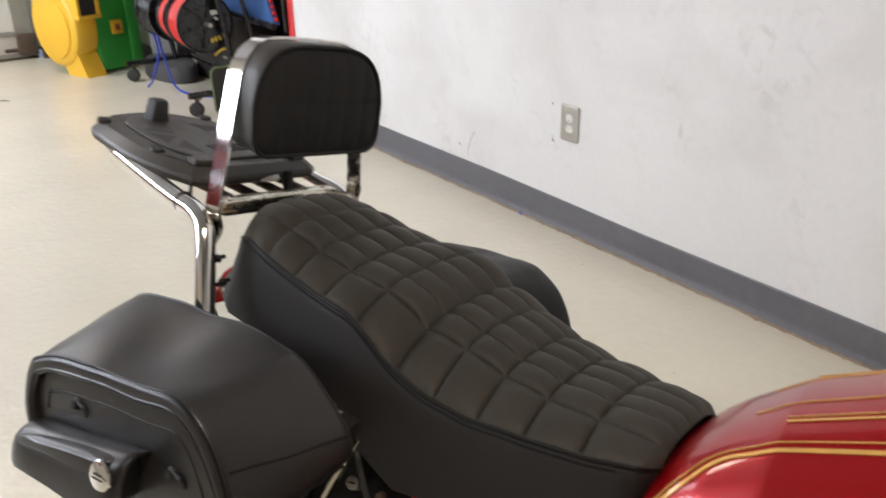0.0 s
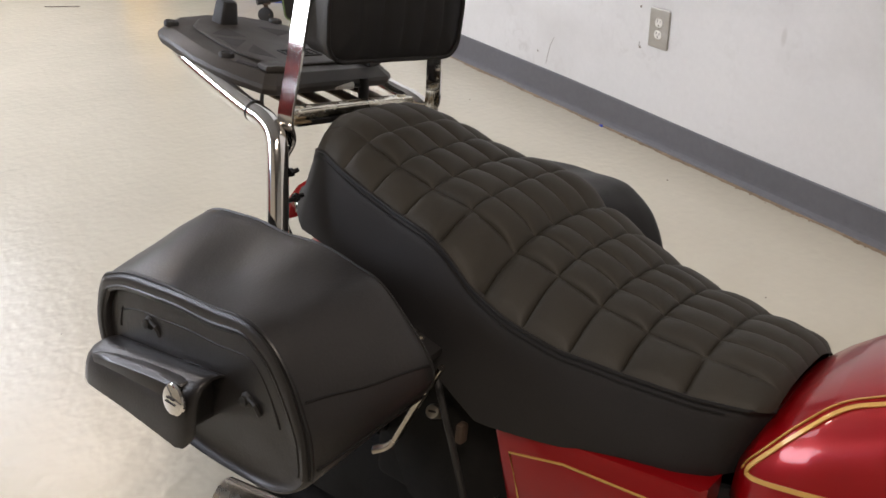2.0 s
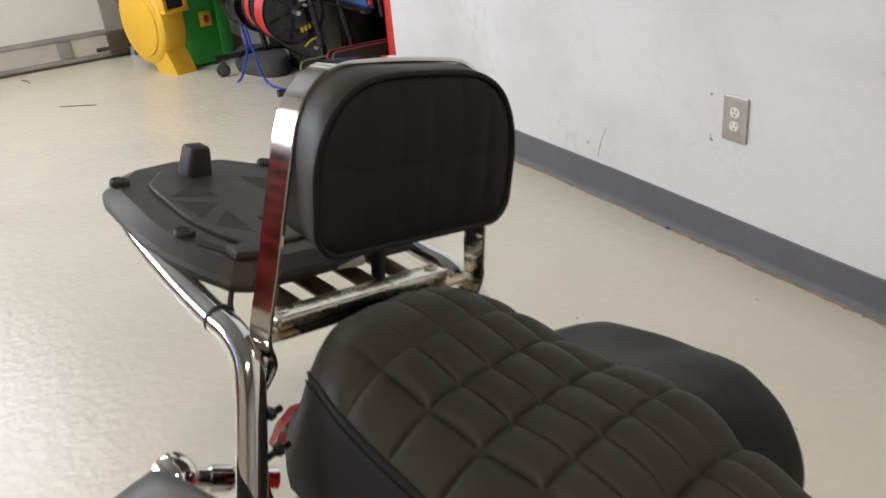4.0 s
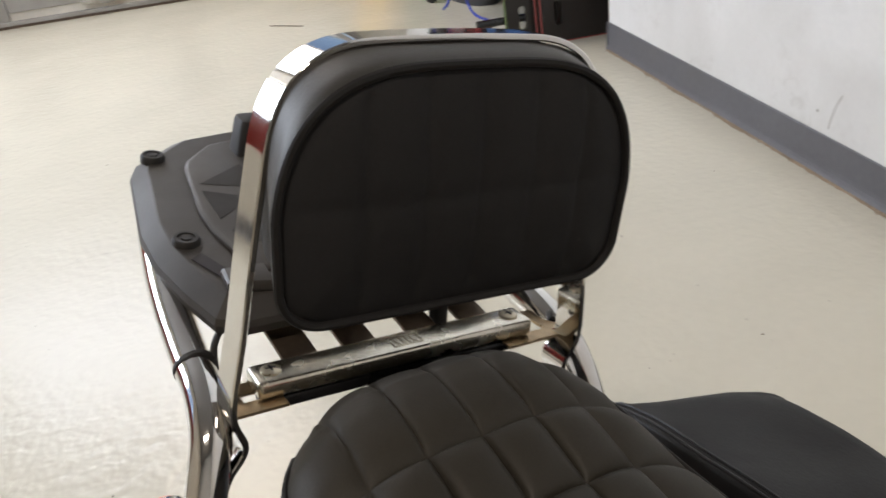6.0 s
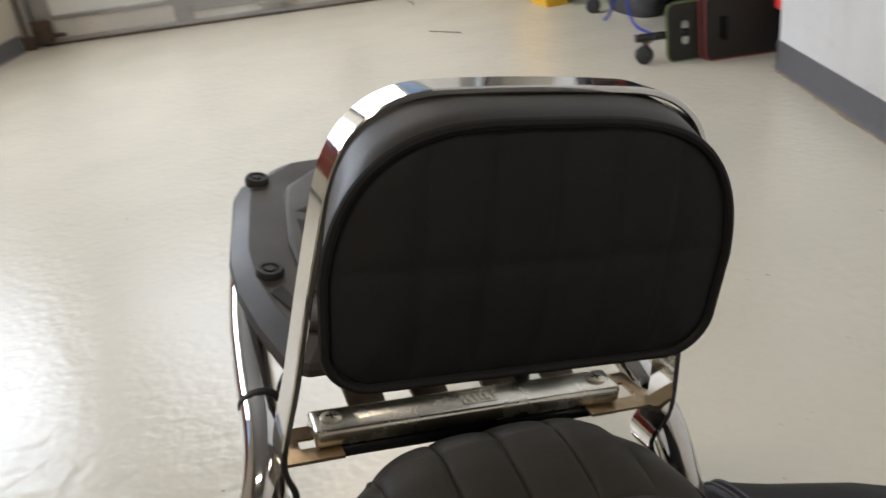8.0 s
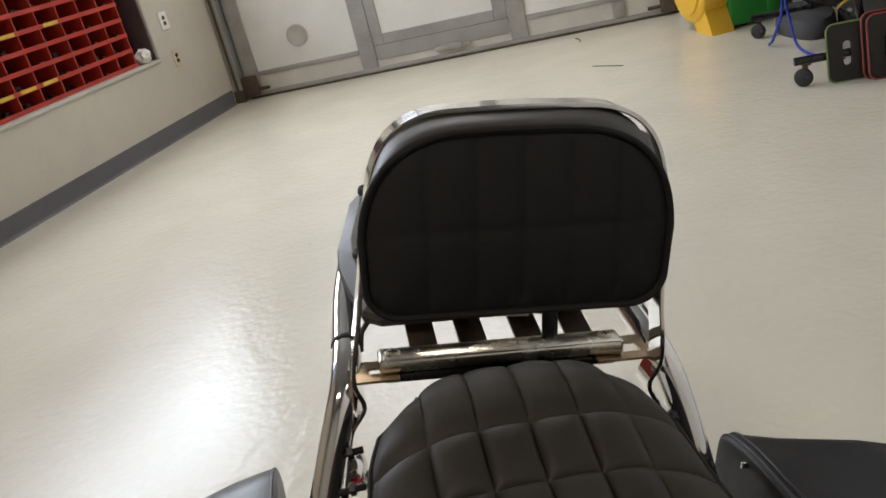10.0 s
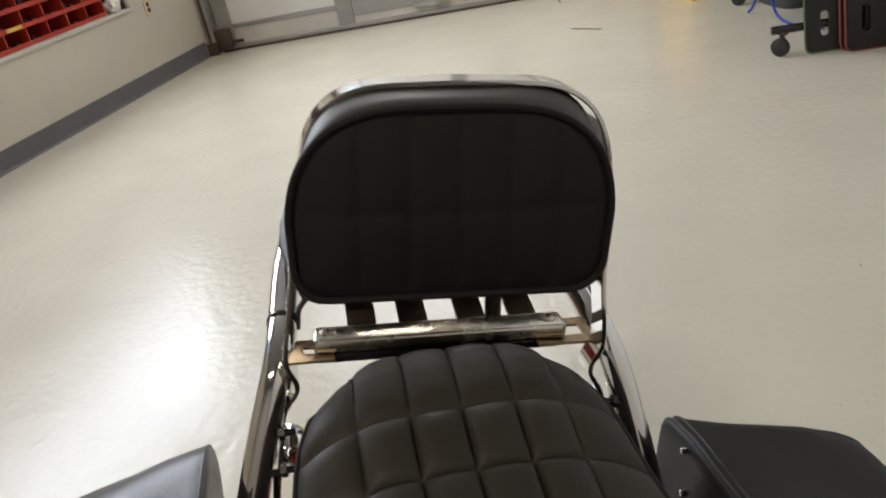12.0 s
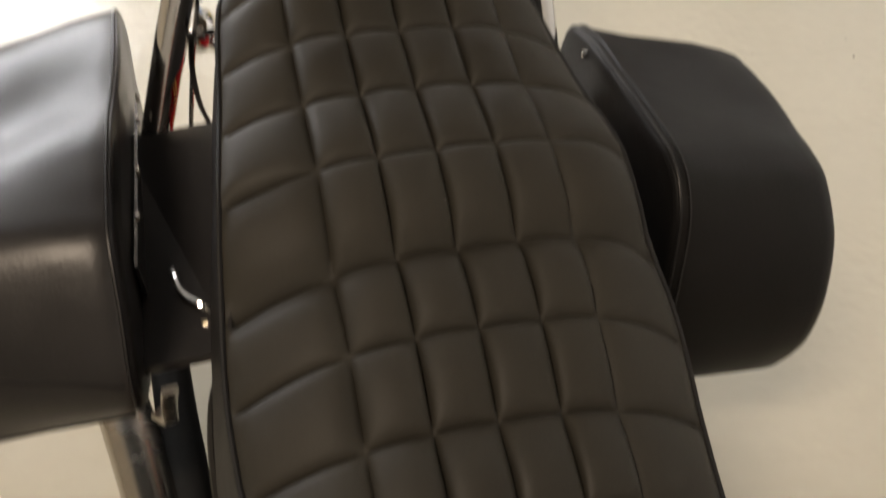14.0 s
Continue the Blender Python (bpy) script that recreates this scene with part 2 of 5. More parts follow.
M_BOARD = mat("dark_foam_board", (0.020, 0.017, 0.015), 0.6, vary=0.2, scale=10)
M_TRIMRED = mat("red_board_edge", (0.30, 0.06, 0.05), 0.6, vary=0.15)
M_TRIMGREEN = mat("green_board_edge", (0.16, 0.22, 0.08), 0.6, vary=0.15)
M_LENS = mat("red_lens", (0.35, 0.01, 0.01), 0.12, vary=0.05, coat=1.0)
M_GREYDECK = mat("grey_carpet", (0.055, 0.055, 0.058), 0.9, vary=0.2, scale=20)


# ---- mesh helpers ----
def finish(bm, name, material, smooth=True, angle=35):
    me = bpy.data.meshes.new(name)
    bmesh.ops.recalc_face_normals(bm, faces=bm.faces[:])
    if smooth:
        for f in bm.faces:
            f.smooth = True
        lim = radians(angle)
        for e in bm.edges:
            if len(e.link_faces) == 2 and e.calc_face_angle(0) > lim:
                e.smooth = False
    bm.to_mesh(me)
    bm.free()
    me.materials.append(material)
    return me


BIKE_SCALE, BIKE_FOOT = 1.2602, 0.2276   # model units to metres, and the ground's height in the model
SCALED = set()


def part(name, bm, material, parent, label="", smooth=True, angle=35):
    top = parent
    while top.parent:
        top = top.parent
    if top.name in SCALED:
        bmesh.ops.transform(bm, matrix=Matrix.Scale(BIKE_SCALE, 4) @ Matrix.Translation((0, 0, -BIKE_FOOT)), verts=bm.verts[:])
    ob = new(name, finish(bm, name, material, smooth, angle))
    ob.parent = parent
    return tagged(ob, label)


def thing(name, label, category, at=None, group="", kind=""):
    ob = new(name)
    ob.empty_display_size = 0.1
    ob.matrix_world = at if at is not None else Matrix()
    return tagged(ob, label, category, group, kind)


def structure(name, bm, material, label="", smooth=False):
    ob = new(name, finish(bm, name, material, smooth))
    return tagged(ob, label, name.split("_")[0], "", "structure")


def box(bm, x0, x1, y0, y1, z0, z1, bevel=0.0, seg=2, m=None):
    vs = [bm.verts.new((x, y, z)) for x in (x0, x1) for y in (y0, y1) for z in (z0, z1)]
    fs = [bm.faces.new([vs[i] for i in q]) for q in ((0, 1, 3, 2), (4, 6, 7, 5), (0, 4, 5, 1), (2, 3, 7, 6), (0, 2, 6, 4), (1, 5, 7, 3))]
    made = list(vs)
    if bevel:
        es = list({e for f in fs for e in f.edges})
        r = bmesh.ops.bevel(bm, geom=es, offset=bevel, segments=seg, affect="EDGES", profile=0.5)
        made = list({v for f in r["faces"] for v in f.verts} | {v for v in vs if v.is_valid})
    if m is not None:
        bmesh.ops.transform(bm, matrix=m, verts=made)
    return bm


def boxed(*a, **k):
    return box(bmesh.new(), *a, **k)


def loft(rings, closed=True, caps=True, bm=None, cap0=True):
    bm = bm or bmesh.new()
    vr = [[bm.verts.new(p) for p in ring] for ring in rings]
    n = len(vr[0])
    for a, b in zip(vr, vr[1:]):
        for i in range(n if closed else n - 1):
            j = (i + 1) % n
            bm.faces.new((a[i], a[j], b[j], b[i]))
    if caps and closed:
        if cap0:
            bm.faces.new(vr[0][::-1])
        bm.faces.new(vr[-1])
    return bm


def smooth_path(points, n=8):
    """A Catmull-Rom line through the points."""
    pts = [Vector(p) for p in points]
    ext = [2 * pts[0] - pts[1]] + pts + [2 * pts[-1] - pts[-2]]
    out = []
    for i in range(1, len(ext) - 2):
        a, b, c, d = ext[i - 1 : i + 3]
        for s in range(n):
            t = s / n
            out.append(0.5 * ((2 * b) + (c - a) * t + (2 * a - 5 * b + 4 * c - d) * t * t + (3 * b - a - 3 * c + d) * t**3))
    return out + [pts[-1]]


def sweep(points, shape, closed=False, up=(0, 0, 1), bm=None):
    """A flat outline (u across, v along up) carried along a line."""
    pts = [Vector(p) for p in points]
    rings = []
    n = len(pts)
    side = None
    for i, p in enumerate(pts):
        a, b = (pts[(i - 1) % n], pts[(i + 1) % n]) if closed else (pts[max(0, i - 1)], pts[min(n - 1, i + 1)])
        d = (b - a).normalized()
        s = d.cross(Vector(up))
        if s.length < 0.05:
            s = side if side is not None else d.orthogonal()
        s = (s - d * s.dot(d)).normalized()
        if side is not None and s.dot(side) < 0:
            s = -s
        side = s
        w = s.cross(d).normalized()
        rings.append([p + s * u + w * v for u, v in shape])
    if closed:
        rings.append(rings[0])
        bm = loft(rings, True, False, bm)
        bmesh.ops.remove_doubles(bm, verts=bm.verts[:], dist=1e-6)
        return bm
    return loft(rings, True, True, bm)


def circle(r, n=12, r2=None):
    return [(r * math.cos(2 * math.pi * i / n), (r2 or r) * math.sin(2 * math.pi * i / n)) for i in range(n)]


def tube(points, r, n=12, up=(0, 0, 1), closed=False, bm=None):
    return sweep(points, circle(r, n), closed, up, bm)


def rod(a, b, r, n=14, bm=None, r2=None):
    a, b = Vector(a), Vector(b)
    bm = bm or bmesh.new()
    d = (b - a).normalized()
    s = d.orthogonal().normalized()
    w = d.cross(s)
    rr = r if r2 is None else r2
    return loft([[a + s * x + w * y for x, y in circle(r, n)], [b + s * x + w * y for x, y in circle(rr, n)]], bm=bm)


def turned(profile, axis_at, axis, n=32, bm=None):
    """A round body: (distance along the axis, radius) pairs turned about it."""
    o, d = Vector(axis_at), Vector(axis).normalized()
    s = d.orthogonal().normalized()
    w = d.cross(s)
    return loft([[o + d * h + s * (r * math.cos(2 * math.pi * i / n)) + w * (r * math.sin(2 * math.pi * i / n)) for i in range(n)] for h, r in profile], bm=bm)


def interp(table, y):
    xs, vs = zip(*table)
    return float(np.interp(y, xs, vs))


def extrude_outline(outline, bottom, top, m=None, inset=0.0, bm=None):
    """A prism over a flat outline, its upper rim drawn in by inset."""
    c = Vector((sum(p[0] for p in outline) / len(outline), sum(p[1] for p in outline) / len(outline)))
    def ring(z, off):
        out = []
        for p in outline:
            v = Vector(p) - c
            v = v * max(0.0, 1 - off / max(v.length, 1e-6)) + c
            out.append(Vector((v.x, v.y, z)))
        return out
    h = top - bottom
    rings = [ring(bottom, inset * 0.5), ring(bottom + h * 0.25, 0), ring(top - min(h * 0.3, inset), 0), ring(top - min(h * 0.08, inset * 0.3), inset * 0.35), ring(top, inset)] if inset else [ring(bottom, 0), ring(top, 0)]
    if m is not None:
        rings = [[m @ p for p in r] for r in rings]
    return loft(rings, bm=bm)


def round_outline(w, h, r, n=6, cx=0.0, cy=0.0):
    out = []
    for qx, qy, a0 in ((1, 1, 0), (-1, 1, 90), (-1, -1, 180), (1, -1, 270)):
        for i in range(n + 1):
            a = radians(a0 + 90 * i / n)
            out.append((cx + qx * (w / 2 - r) + r * math.cos(a), cy + qy * (h / 2 - r) + r * math.sin(a)))
    return out


# ---- the room ----
X_RIGHT, Y_DOOR, Y_BACK, H_ROOM = 3.175, 7.63, -2.6, 4.1
X_DOOR0, X_DOOR1 = -1.10, 2.37
Y_GAP0, Y_GAP1, X_FAR = 4.79, 6.75, 2.98   # doorway in the outlet wall, and the wall beyond it
WEST = Matrix.Translation((-1.458, 5.02, 0)) @ Matrix.Rotation(radians(-6), 4, "Z") @ Matrix.Translation((0, -5.02, 0))   # bin wall: its face is x = 0

structure("floor", boxed(-2.9, 5.2, Y_BACK - 0.3, Y_DOOR + 0.3, -0.15, 0.0), M_FLOOR, "pale worn glossy epoxy-painted concrete floor")
structure("ceiling", boxed(-2.9, 5.2, Y_BACK - 0.3, Y_DOOR + 0.3, H_ROOM, H_ROOM + 0.15), M_CEIL, "plain dark ceiling")
structure("wall_east", boxed(X_RIGHT, X_RIGHT + 0.18, Y_BACK, Y_GAP0, 0, H_ROOM), M_WALL, "scuffed white painted wall with a steel outlet")
structure("wall_east_far", boxed(X_FAR, X_FAR + 0.18, Y_GAP1, Y_DOOR + 0.03, 0, H_ROOM), M_WALL, "white painted wall beside the overhead door")
structure("wall_east_head", boxed(X_RIGHT, X_RIGHT + 0.18, Y_GAP0, Y_GAP1, 2.3, H_ROOM), M_WALL, "white painted wall over the doorway")
# side store: gloom of the unlit space is put into the walls' near-black colour
structure("wall_alcove_side", boxed(X_FAR + 0.18, 5.2, Y_GAP1, Y_GAP1 + 0.15, 0, H_ROOM), M_DARK, "wall of the side store, its shade put into near-black colour")
structure("wall_alcove_near", boxed(X_RIGHT + 0.18, 5.2, Y_GAP0 - 0.45, Y_GAP0 - 0.3, 0, H_ROOM), M_DARK, "wall of the side store, its shade put into near-black colour")
structure("wall_alcove_back", boxed(4.2, 4.35, Y_GAP0 - 0.3, Y_GAP1, 0, H_ROOM), M_DARK, "back wall of the side store, its shade put into near-black colour")
structure("wall_south", boxed(-2.5, X_RIGHT, Y_BACK - 0.18, Y_BACK, 0, H_ROOM), mat("dim_wall_paint", (0.34, 0.33, 0.31), 0.6, vary=0.08, scale=2), "plain grey wall")

# bin wall with its opening: sill at 0.575, window above
WY0, WY1, WZ0, WZ1 = 2.8, 6.69, 0.575, 2.85
bm = bmesh.new()
for a in ((-2.6, WY0, 0, H_ROOM), (WY1, 7.62, 0, H_ROOM), (WY0, WY1, 0, WZ0), (WY0, WY1, WZ1, H_ROOM)):
    box(bm, -0.28, 0, *a)
structure("wall_west", bm, M_WALL_L, "cream painted wall with an opening for the bin rack").matrix_world = WEST
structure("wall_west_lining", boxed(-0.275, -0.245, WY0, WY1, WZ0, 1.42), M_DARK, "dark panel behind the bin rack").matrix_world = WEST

# end wall round the overhead door
bm = bmesh.new()
box(bm, -2.2, X_DOOR0, Y_DOOR + 0.03, Y_DOOR + 0.2, 0, H_ROOM)
box(bm, X_DOOR1 + 0.12, X_FAR + 0.18, Y_DOOR + 0.03, Y_DOOR + 0.2, 0, H_ROOM)
box(bm, X_DOOR0, X_DOOR1 + 0.12, Y_DOOR + 0.03, Y_DOOR + 0.2, 3.72, H_ROOM)
structure("wall_north", bm, M_WALL_L, "cream painted wall round the overhead door")

def baseboard(a, b, side, h=0.123):
    """Vinyl cove base along a wall from a to b, with a small toe."""
    a, b, side = Vector(a), Vector(b), Vector(side)
    prof = [(0, 0), (0.016, 0), (0.0145, 0.004), (0.009, 0.011), (0.0055, 0.021), (0.004, 0.034), (0.004, h - 0.004), (0.002, h), (0, h)]
    n = 48
    rings = []
    for i in range(n + 1):
        p = a.lerp(b, i / n)
        low = 0.012 * min(1.0, max(0.0, (3.05 - p.y) / 0.8))  # the nearer roll is cut lower
        wob = 0.0015 * noise.noise(p * 3)
        rings.append([p + side * (u + (wob if u else 0)) + Vector((0, 0, v - (low if v > 0.09 else 0))) for u, v in prof])
    return loft(rings)

structure("baseboard_east", baseboard((X_RIGHT, Y_BACK, 0), (X_RIGHT, Y_GAP0, 0), (-1, 0, 0)), M_BASE, "scuffed dark grey vinyl baseboard")
structure("baseboard_east_end", baseboard((X_RIGHT - 0.01, Y_GAP0, 0), (X_RIGHT + 0.18, Y_GAP0, 0), (0, 1, 0)), M_BASE, "dark grey vinyl baseboard at the doorway")
structure("baseboard_far", baseboard((X_FAR, Y_GAP1, 0), (X_FAR, Y_DOOR, 0), (-1, 0, 0)), M_BASE, "dark grey vinyl baseboard")
structure("baseboard_west", baseboard((0, -2.6, 0), (0, 7.5, 0), (1, 0, 0)), M_BASE, "dark grey vinyl baseboard").matrix_world = WEST
# hairline cracks and knocks in the paint
M_CRACK = mat("old_crack", (0.22, 0.19, 0.16), 0.8, vary=0.3, scale=40)
for pts in [[(3.198, 0.261), (3.22, 0.225), (3.234, 0.184), (3.245, 0.146)], [(2.727, 0.352), (2.730, 0.340), (2.726, 0.330)]]:
    b = tube([(X_RIGHT, y, z) for y, z in pts], 0.0012, 5)
    structure("wall_crack", b, M_CRACK, "hairline crack in the white paint")
for y, z in [(2.733, 0.471), (2.724, 0.334), (3.3, 0.184)]:
    structure("wall_dent", turned([(0, 0.0045), (0.0008, 0.004), (0.0012, 0.0)], (X_RIGHT, y, z), (-1, 0, 0), 9), M_CRACK, "small dark knock in the white paint")
# dirt and crumbled grout along the foot of the outlet wall
bm = bmesh.new()
rnd = random.Random(4)
edge = []
for k in range(420):
    y = 0.4 + (Y_GAP0 - 0.42) * k / 419
    w = 0.004 + 0.010 * max(0.0, 0.35 + noise.noise(Vector((y * 5.0, 1.0, 0))) + 0.6 * noise.noise(Vector((y * 31.0, 2.0, 0))))
    edge.append([bm.verts.new(p) for p in ((X_RIGHT - 0.015, y, 0.0012), (X_RIGHT - 0.015, y, 0.0045), (X_RIGHT - 0.017 - w * 0.4, y, 0.003), (X_RIGHT - 0.017 - w, y, 0.0008))])
for p, q in zip(edge, edge[1:]):
    for a in range(3):
        bm.faces.new((p[a], q[a], q[a + 1], p[a + 1]))
for i in range(170):
    y = rnd.uniform(0.8, Y_GAP0 - 0.02)
    s = rnd.uniform(0.0008, 0.0032) * (1.5 if noise.noise(Vector((y * 2, 0, 0))) > 0.1 else 0.7)
    x = X_RIGHT - 0.017 - abs(rnd.gauss(0, 0.008))
    box(bm, x - s, x + s, y - s * rnd.uniform(1, 3), y + s, 0, s * 0.7)
tagged(structure("dirt", bm, mat("brown_dirt", (0.27, 0.20, 0.135), 0.9, vary=0.35, scale=14), "brown grit along the baseboard"), "", "dirt", "", "stuff")

# overhead door
door = thing("overhead_door", "weathered aluminium overhead door with pale panels", "door", Matrix.Translation((0, Y_DOOR, 0)), kind="structure")
def bar(x0, x1, z0, z1, y0=-0.05, y1=0.0, m=M_ALU, name="rail", bev=0.004):
    return part(name, boxed(x0, x1, y0, y1, z0, z1, bev), m, door, smooth=False)
bar(X_DOOR0, X_DOOR1, 0.0, 0.016, -0.056, 0.0, M_RUST, "bottom_seal", 0.002)
bar(X_DOOR0, X_DOOR1, 0.0165, 0.045, -0.052, 0.0, M_ALU, "bottom_rail")
bar(-1.095, -0.975, 0.046, 3.7, name="stile")
bar(-0.095, 0.035, 0.046, 3.7, name="stile")
bar(1.118, 1.25, 0.046, 3.7, name="stile")
bar(2.234, 2.36, 0.046, 3.7, name="stile")
SECTIONS = ((-0.975, -0.095), (0.035, 1.118), (1.25, 2.234))
for n, (x0, x1) in enumerate(SECTIONS):
    part("kick_panel", boxed(x0, x1, -0.035, -0.012, 0.046, 0.17), M_KICK, door, smooth=False)
    if n == 1:
        bar(x0 + 0.002, x1 - 0.002, 0.10, 0.215, -0.045, -0.036, name="rail")
        # inner frame of the middle panel
        for a in ((x0 + 0.002, x0 + 0.085, 0.217, 1.18), (x1 - 0.105, x1 - 0.002, 0.217, 1.18), (x0 + 0.086, x1 - 0.106, 0.217, 0.295), (x0 + 0.086, x1 - 0.106, 1.09, 1.18)):
            bar(*a, -0.042, -0.006, name="frame_bar")
        part("door_panel", boxed(x0 + 0.086, x1 - 0.106, -0.03, -0.012, 0.296, 1.09), M_PANEL, door, smooth=False)
    else:
        bar(x0 + 0.002, x1 - 0.002, 0.172, 0.205, -0.045, -0.008, name="rail")
        part("door_panel", boxed(x0, x1, -0.03, -0.012, 0.206, 1.18), M_PANEL, door, smooth=False)
    bar(x0 + 0.002, x1 - 0.002, 1.182, 1.28, -0.045, -0.008, name="rail")
    part("door_panel", boxed(x0, x1, -0.03, -0.012, 1.282, 2.0), M_PANEL, door, smooth=False)
    bar(x0 + 0.002, x1 - 0.002, 2.002, 2.1, -0.045, -0.008, name="rail")
    pane = part("pane", boxed(x0, x1, -0.024, -0.018, 2.102, 3.6), M_GLASS, door, smooth=False)
    pane.visible_shadow = False
    bar(x0 + 0.002, x1 - 0.002, 3.602, 3.7, -0.045, -0.008, name="rail")
part("vent", turned([(0, 0.085), (0.012, 0.085), (0.016, 0.078), (0.012, 0.07), (0.010, 0.0)], (-0.56, -0.03, 0.425), (0, -1, 0), 40), mat("faded_disc", (0.40, 0.38, 0.33), 0.5, vary=0.15, scale=12), door)
part("latch", boxed(0.52, 0.80, -0.07, -0.0455, 0.08, 0.11, 0.006), M_STEELPLATE, door)
part("latch", boxed(0.64, 0.74, -0.085, -0.0705, 0.075, 0.125, 0.008), M_ALU, door)
part("latch", boxed(1.89, 1.98, -0.05, -0.036, 0.055, 0.165, 0.004), M_ALU, door)
for x in (-1.06, 2.30):
    part("roller_bracket", boxed(x - 0.07, x + 0.07, -0.10, -0.051, 0.03, 0.19, 0.012), M_RUST, door)
    part("roller", rod((x - 0.16, -0.075, 0.075), (x + 0.16, -0.075, 0.075), 0.014), M_RUST, door)
for x in (-1.07, -0.06, 0.0, 1.15, 1.22, 2.30):
    for z in (0.35, 0.62, 0.88, 1.1):
        part("bolt", rod((x, -0.05, z), (x, -0.058, z), 0.009, 8), M_STEELPLATE, door)
# guide tracks
for n, x in enumerate((X_DOOR0 - 0.09, X_DOOR1 + 0.03)):
    tr = thing("door_track", "rusty steel guide track of the overhead door", "track", Matrix.Translation((x, Y_DOOR, 0)), "door tracks", "structure")
    part("rail", boxed(0.0, 0.07, -0.12, -0.005, 0.0, 3.7, 0.006), M_ALU, tr, smooth=False)
    part("groove", boxed(0.022, 0.046, -0.1235, -0.1205, 0.0, 3.7), M_RUST, tr, "rusty dark groove", smooth=False)
    part("foot", boxed(-0.012, 0.085, -0.13, -0.124, 0.0, 0.10, 0.004), M_RUST, tr)
    part("jamb", boxed(-0.09 if n == 0 else 0.075, -0.005 if n == 0 else 0.17, -0.05, 0.025, 0.0, 3.7, 0.004), M_ALU, tr, smooth=False)

# window over the bin rack
win = thing("window_1", "tall steel-framed window above the bin rack", "window", WEST, kind="structure")
for a in ((WY0, WY1, 1.43, 1.50), (WY0, WY1, 2.78, 2.85), (WY0, WY0 + 0.06, 1.502, 2.778), (WY1 - 0.06, WY1, 1.502, 2.778), (4.10, 4.15, 1.502, 2.778), (5.38, 5.43, 1.502, 2.778)):
    part("window_frame", boxed(-0.21, -0.15, *a, 0.004), M_ALU, win, smooth=False)
for a in ((WY0 + 0.062, 4.098), (4.152, 5.378), (5.432, WY1 - 0.062)):
    pane = part("pane", boxed(-0.185, -0.178, *a, 1.502, 2.778), M_GLASS, win, smooth=False)
    pane.visible_shadow = False
part("window_sill", boxed(-0.14, 0.014, WY0 - 0.02, WY1 + 0.03, WZ0 - 0.026, WZ0 - 0.003, 0.006), mat("sill_paint", (0.50, 0.48, 0.42), 0.45, vary=0.1), win)
part("side_lining", boxed(-0.22, -0.004, WY1 - 0.014, WY1 - 0.002, WZ0 + 0.001, 1.42, 0.002), mat("brown_lining", (0.075, 0.05, 0.055), 0.6, vary=0.2), win)
part("window_trim", boxed(-0.02, 0.012, WY1 + 0.002, WY1 + 0.045, WZ0 - 0.002, WZ1, 0.004), M_WALL_L, win)

# ---- the motorcycle ----
YAW, LEAN_BIKE, PITCH_BIKE = radians(18.76), radians(12.10), radians(-1.94)
BIKE = Matrix.Translation((1.6812, 1.4917, 0)) @ Matrix.Rotation(YAW, 4, "Z") @ Matrix.Rotation(LEAN_BIKE, 4, "Y") @ Matrix.Rotation(PITCH_BIKE, 4, "X")
bike = thing("motorcycle", "red motorcycle with gold pinstripes and quilted black seat", "motorcycle", BIKE)
SCALED.add(bike.name)

Z_TOP = [(-0.4215, 0.6467), (-0.3642, 0.6537), (-0.3538, 0.6634), (-0.3391, 0.6695), (-0.3, 0.6722), (-0.235, 0.6776), (-0.18, 0.6895), (-0.12, 0.7110), (-0.075, 0.7250), (-0.05, 0.7345), (-0.02, 0.7478), (0.0, 0.7563), (0.06, 0.7668), (0.12, 0.785), (0.177, 0.8048), (0.205, 0.8118), (0.2246, 0.813), (0.24, 0.8085), (0.2531, 0.799), (0.2769, 0.7742), (0.2911, 0.7532)]
HALF = [(-0.3642, 0.0873), (-0.3616, 0.0982), (-0.3556, 0.1071), (-0.3451, 0.1135), (-0.3217, 0.1195), (-0.295, 0.1262), (-0.21, 0.139), (-0.165, 0.1455), (-0.12, 0.1495), (-0.09, 0.1495), (-0.033, 0.1452), (0.03, 0.139), (0.09, 0.1315), (0.1485, 0.1260), (0.177, 0.1225), (0.2056, 0.1135), (0.2341, 0.0985), (0.2579, 0.0780), (0.2769, 0.0557), (0.2864, 0.0371), (0.2911, 0.0204)]
Z_PIPE = [(-0.4215, 0.6302), (-0.3738, 0.6362), (-0.3521, 0.6423), (-0.3, 0.6418), (-0.23, 0.646), (-0.165, 0.653), (-0.1, 0.672), (-0.05, 0.6919), (-0.02, 0.7155), (0.011, 0.7331), (0.073, 0.7433), (0.1248, 0.7563), (0.177, 0.772), (0.2056, 0.7785), (0.2436, 0.769), (0.2721, 0.743), (0.2911, 0.7248)]
ROWS_Y = (-0.292, -0.230, -0.175, -0.120, -0.064, 0.0, 0.057, 0.109, 0.160)
LINES_X = (-0.080, -0.040, 0.0, 0.041, 0.081)
SIDE_X = [(-0.4, -0.003), (-0.25, -0.001), (-0.1, 0.001), (0.03, -0.003), (0.15, -0.0080), (0.3, -0.0088)]   # the seat sits a little askew
SEAT_ROLL = [(-0.36, -0.012), (-0.2, 0.028), (-0.1, 0.08), (0.0, 0.09), (0.3, 0.034)]   # and rises to the far side
Y_FRONT, Y_REAR = -0.3642, 0.2911


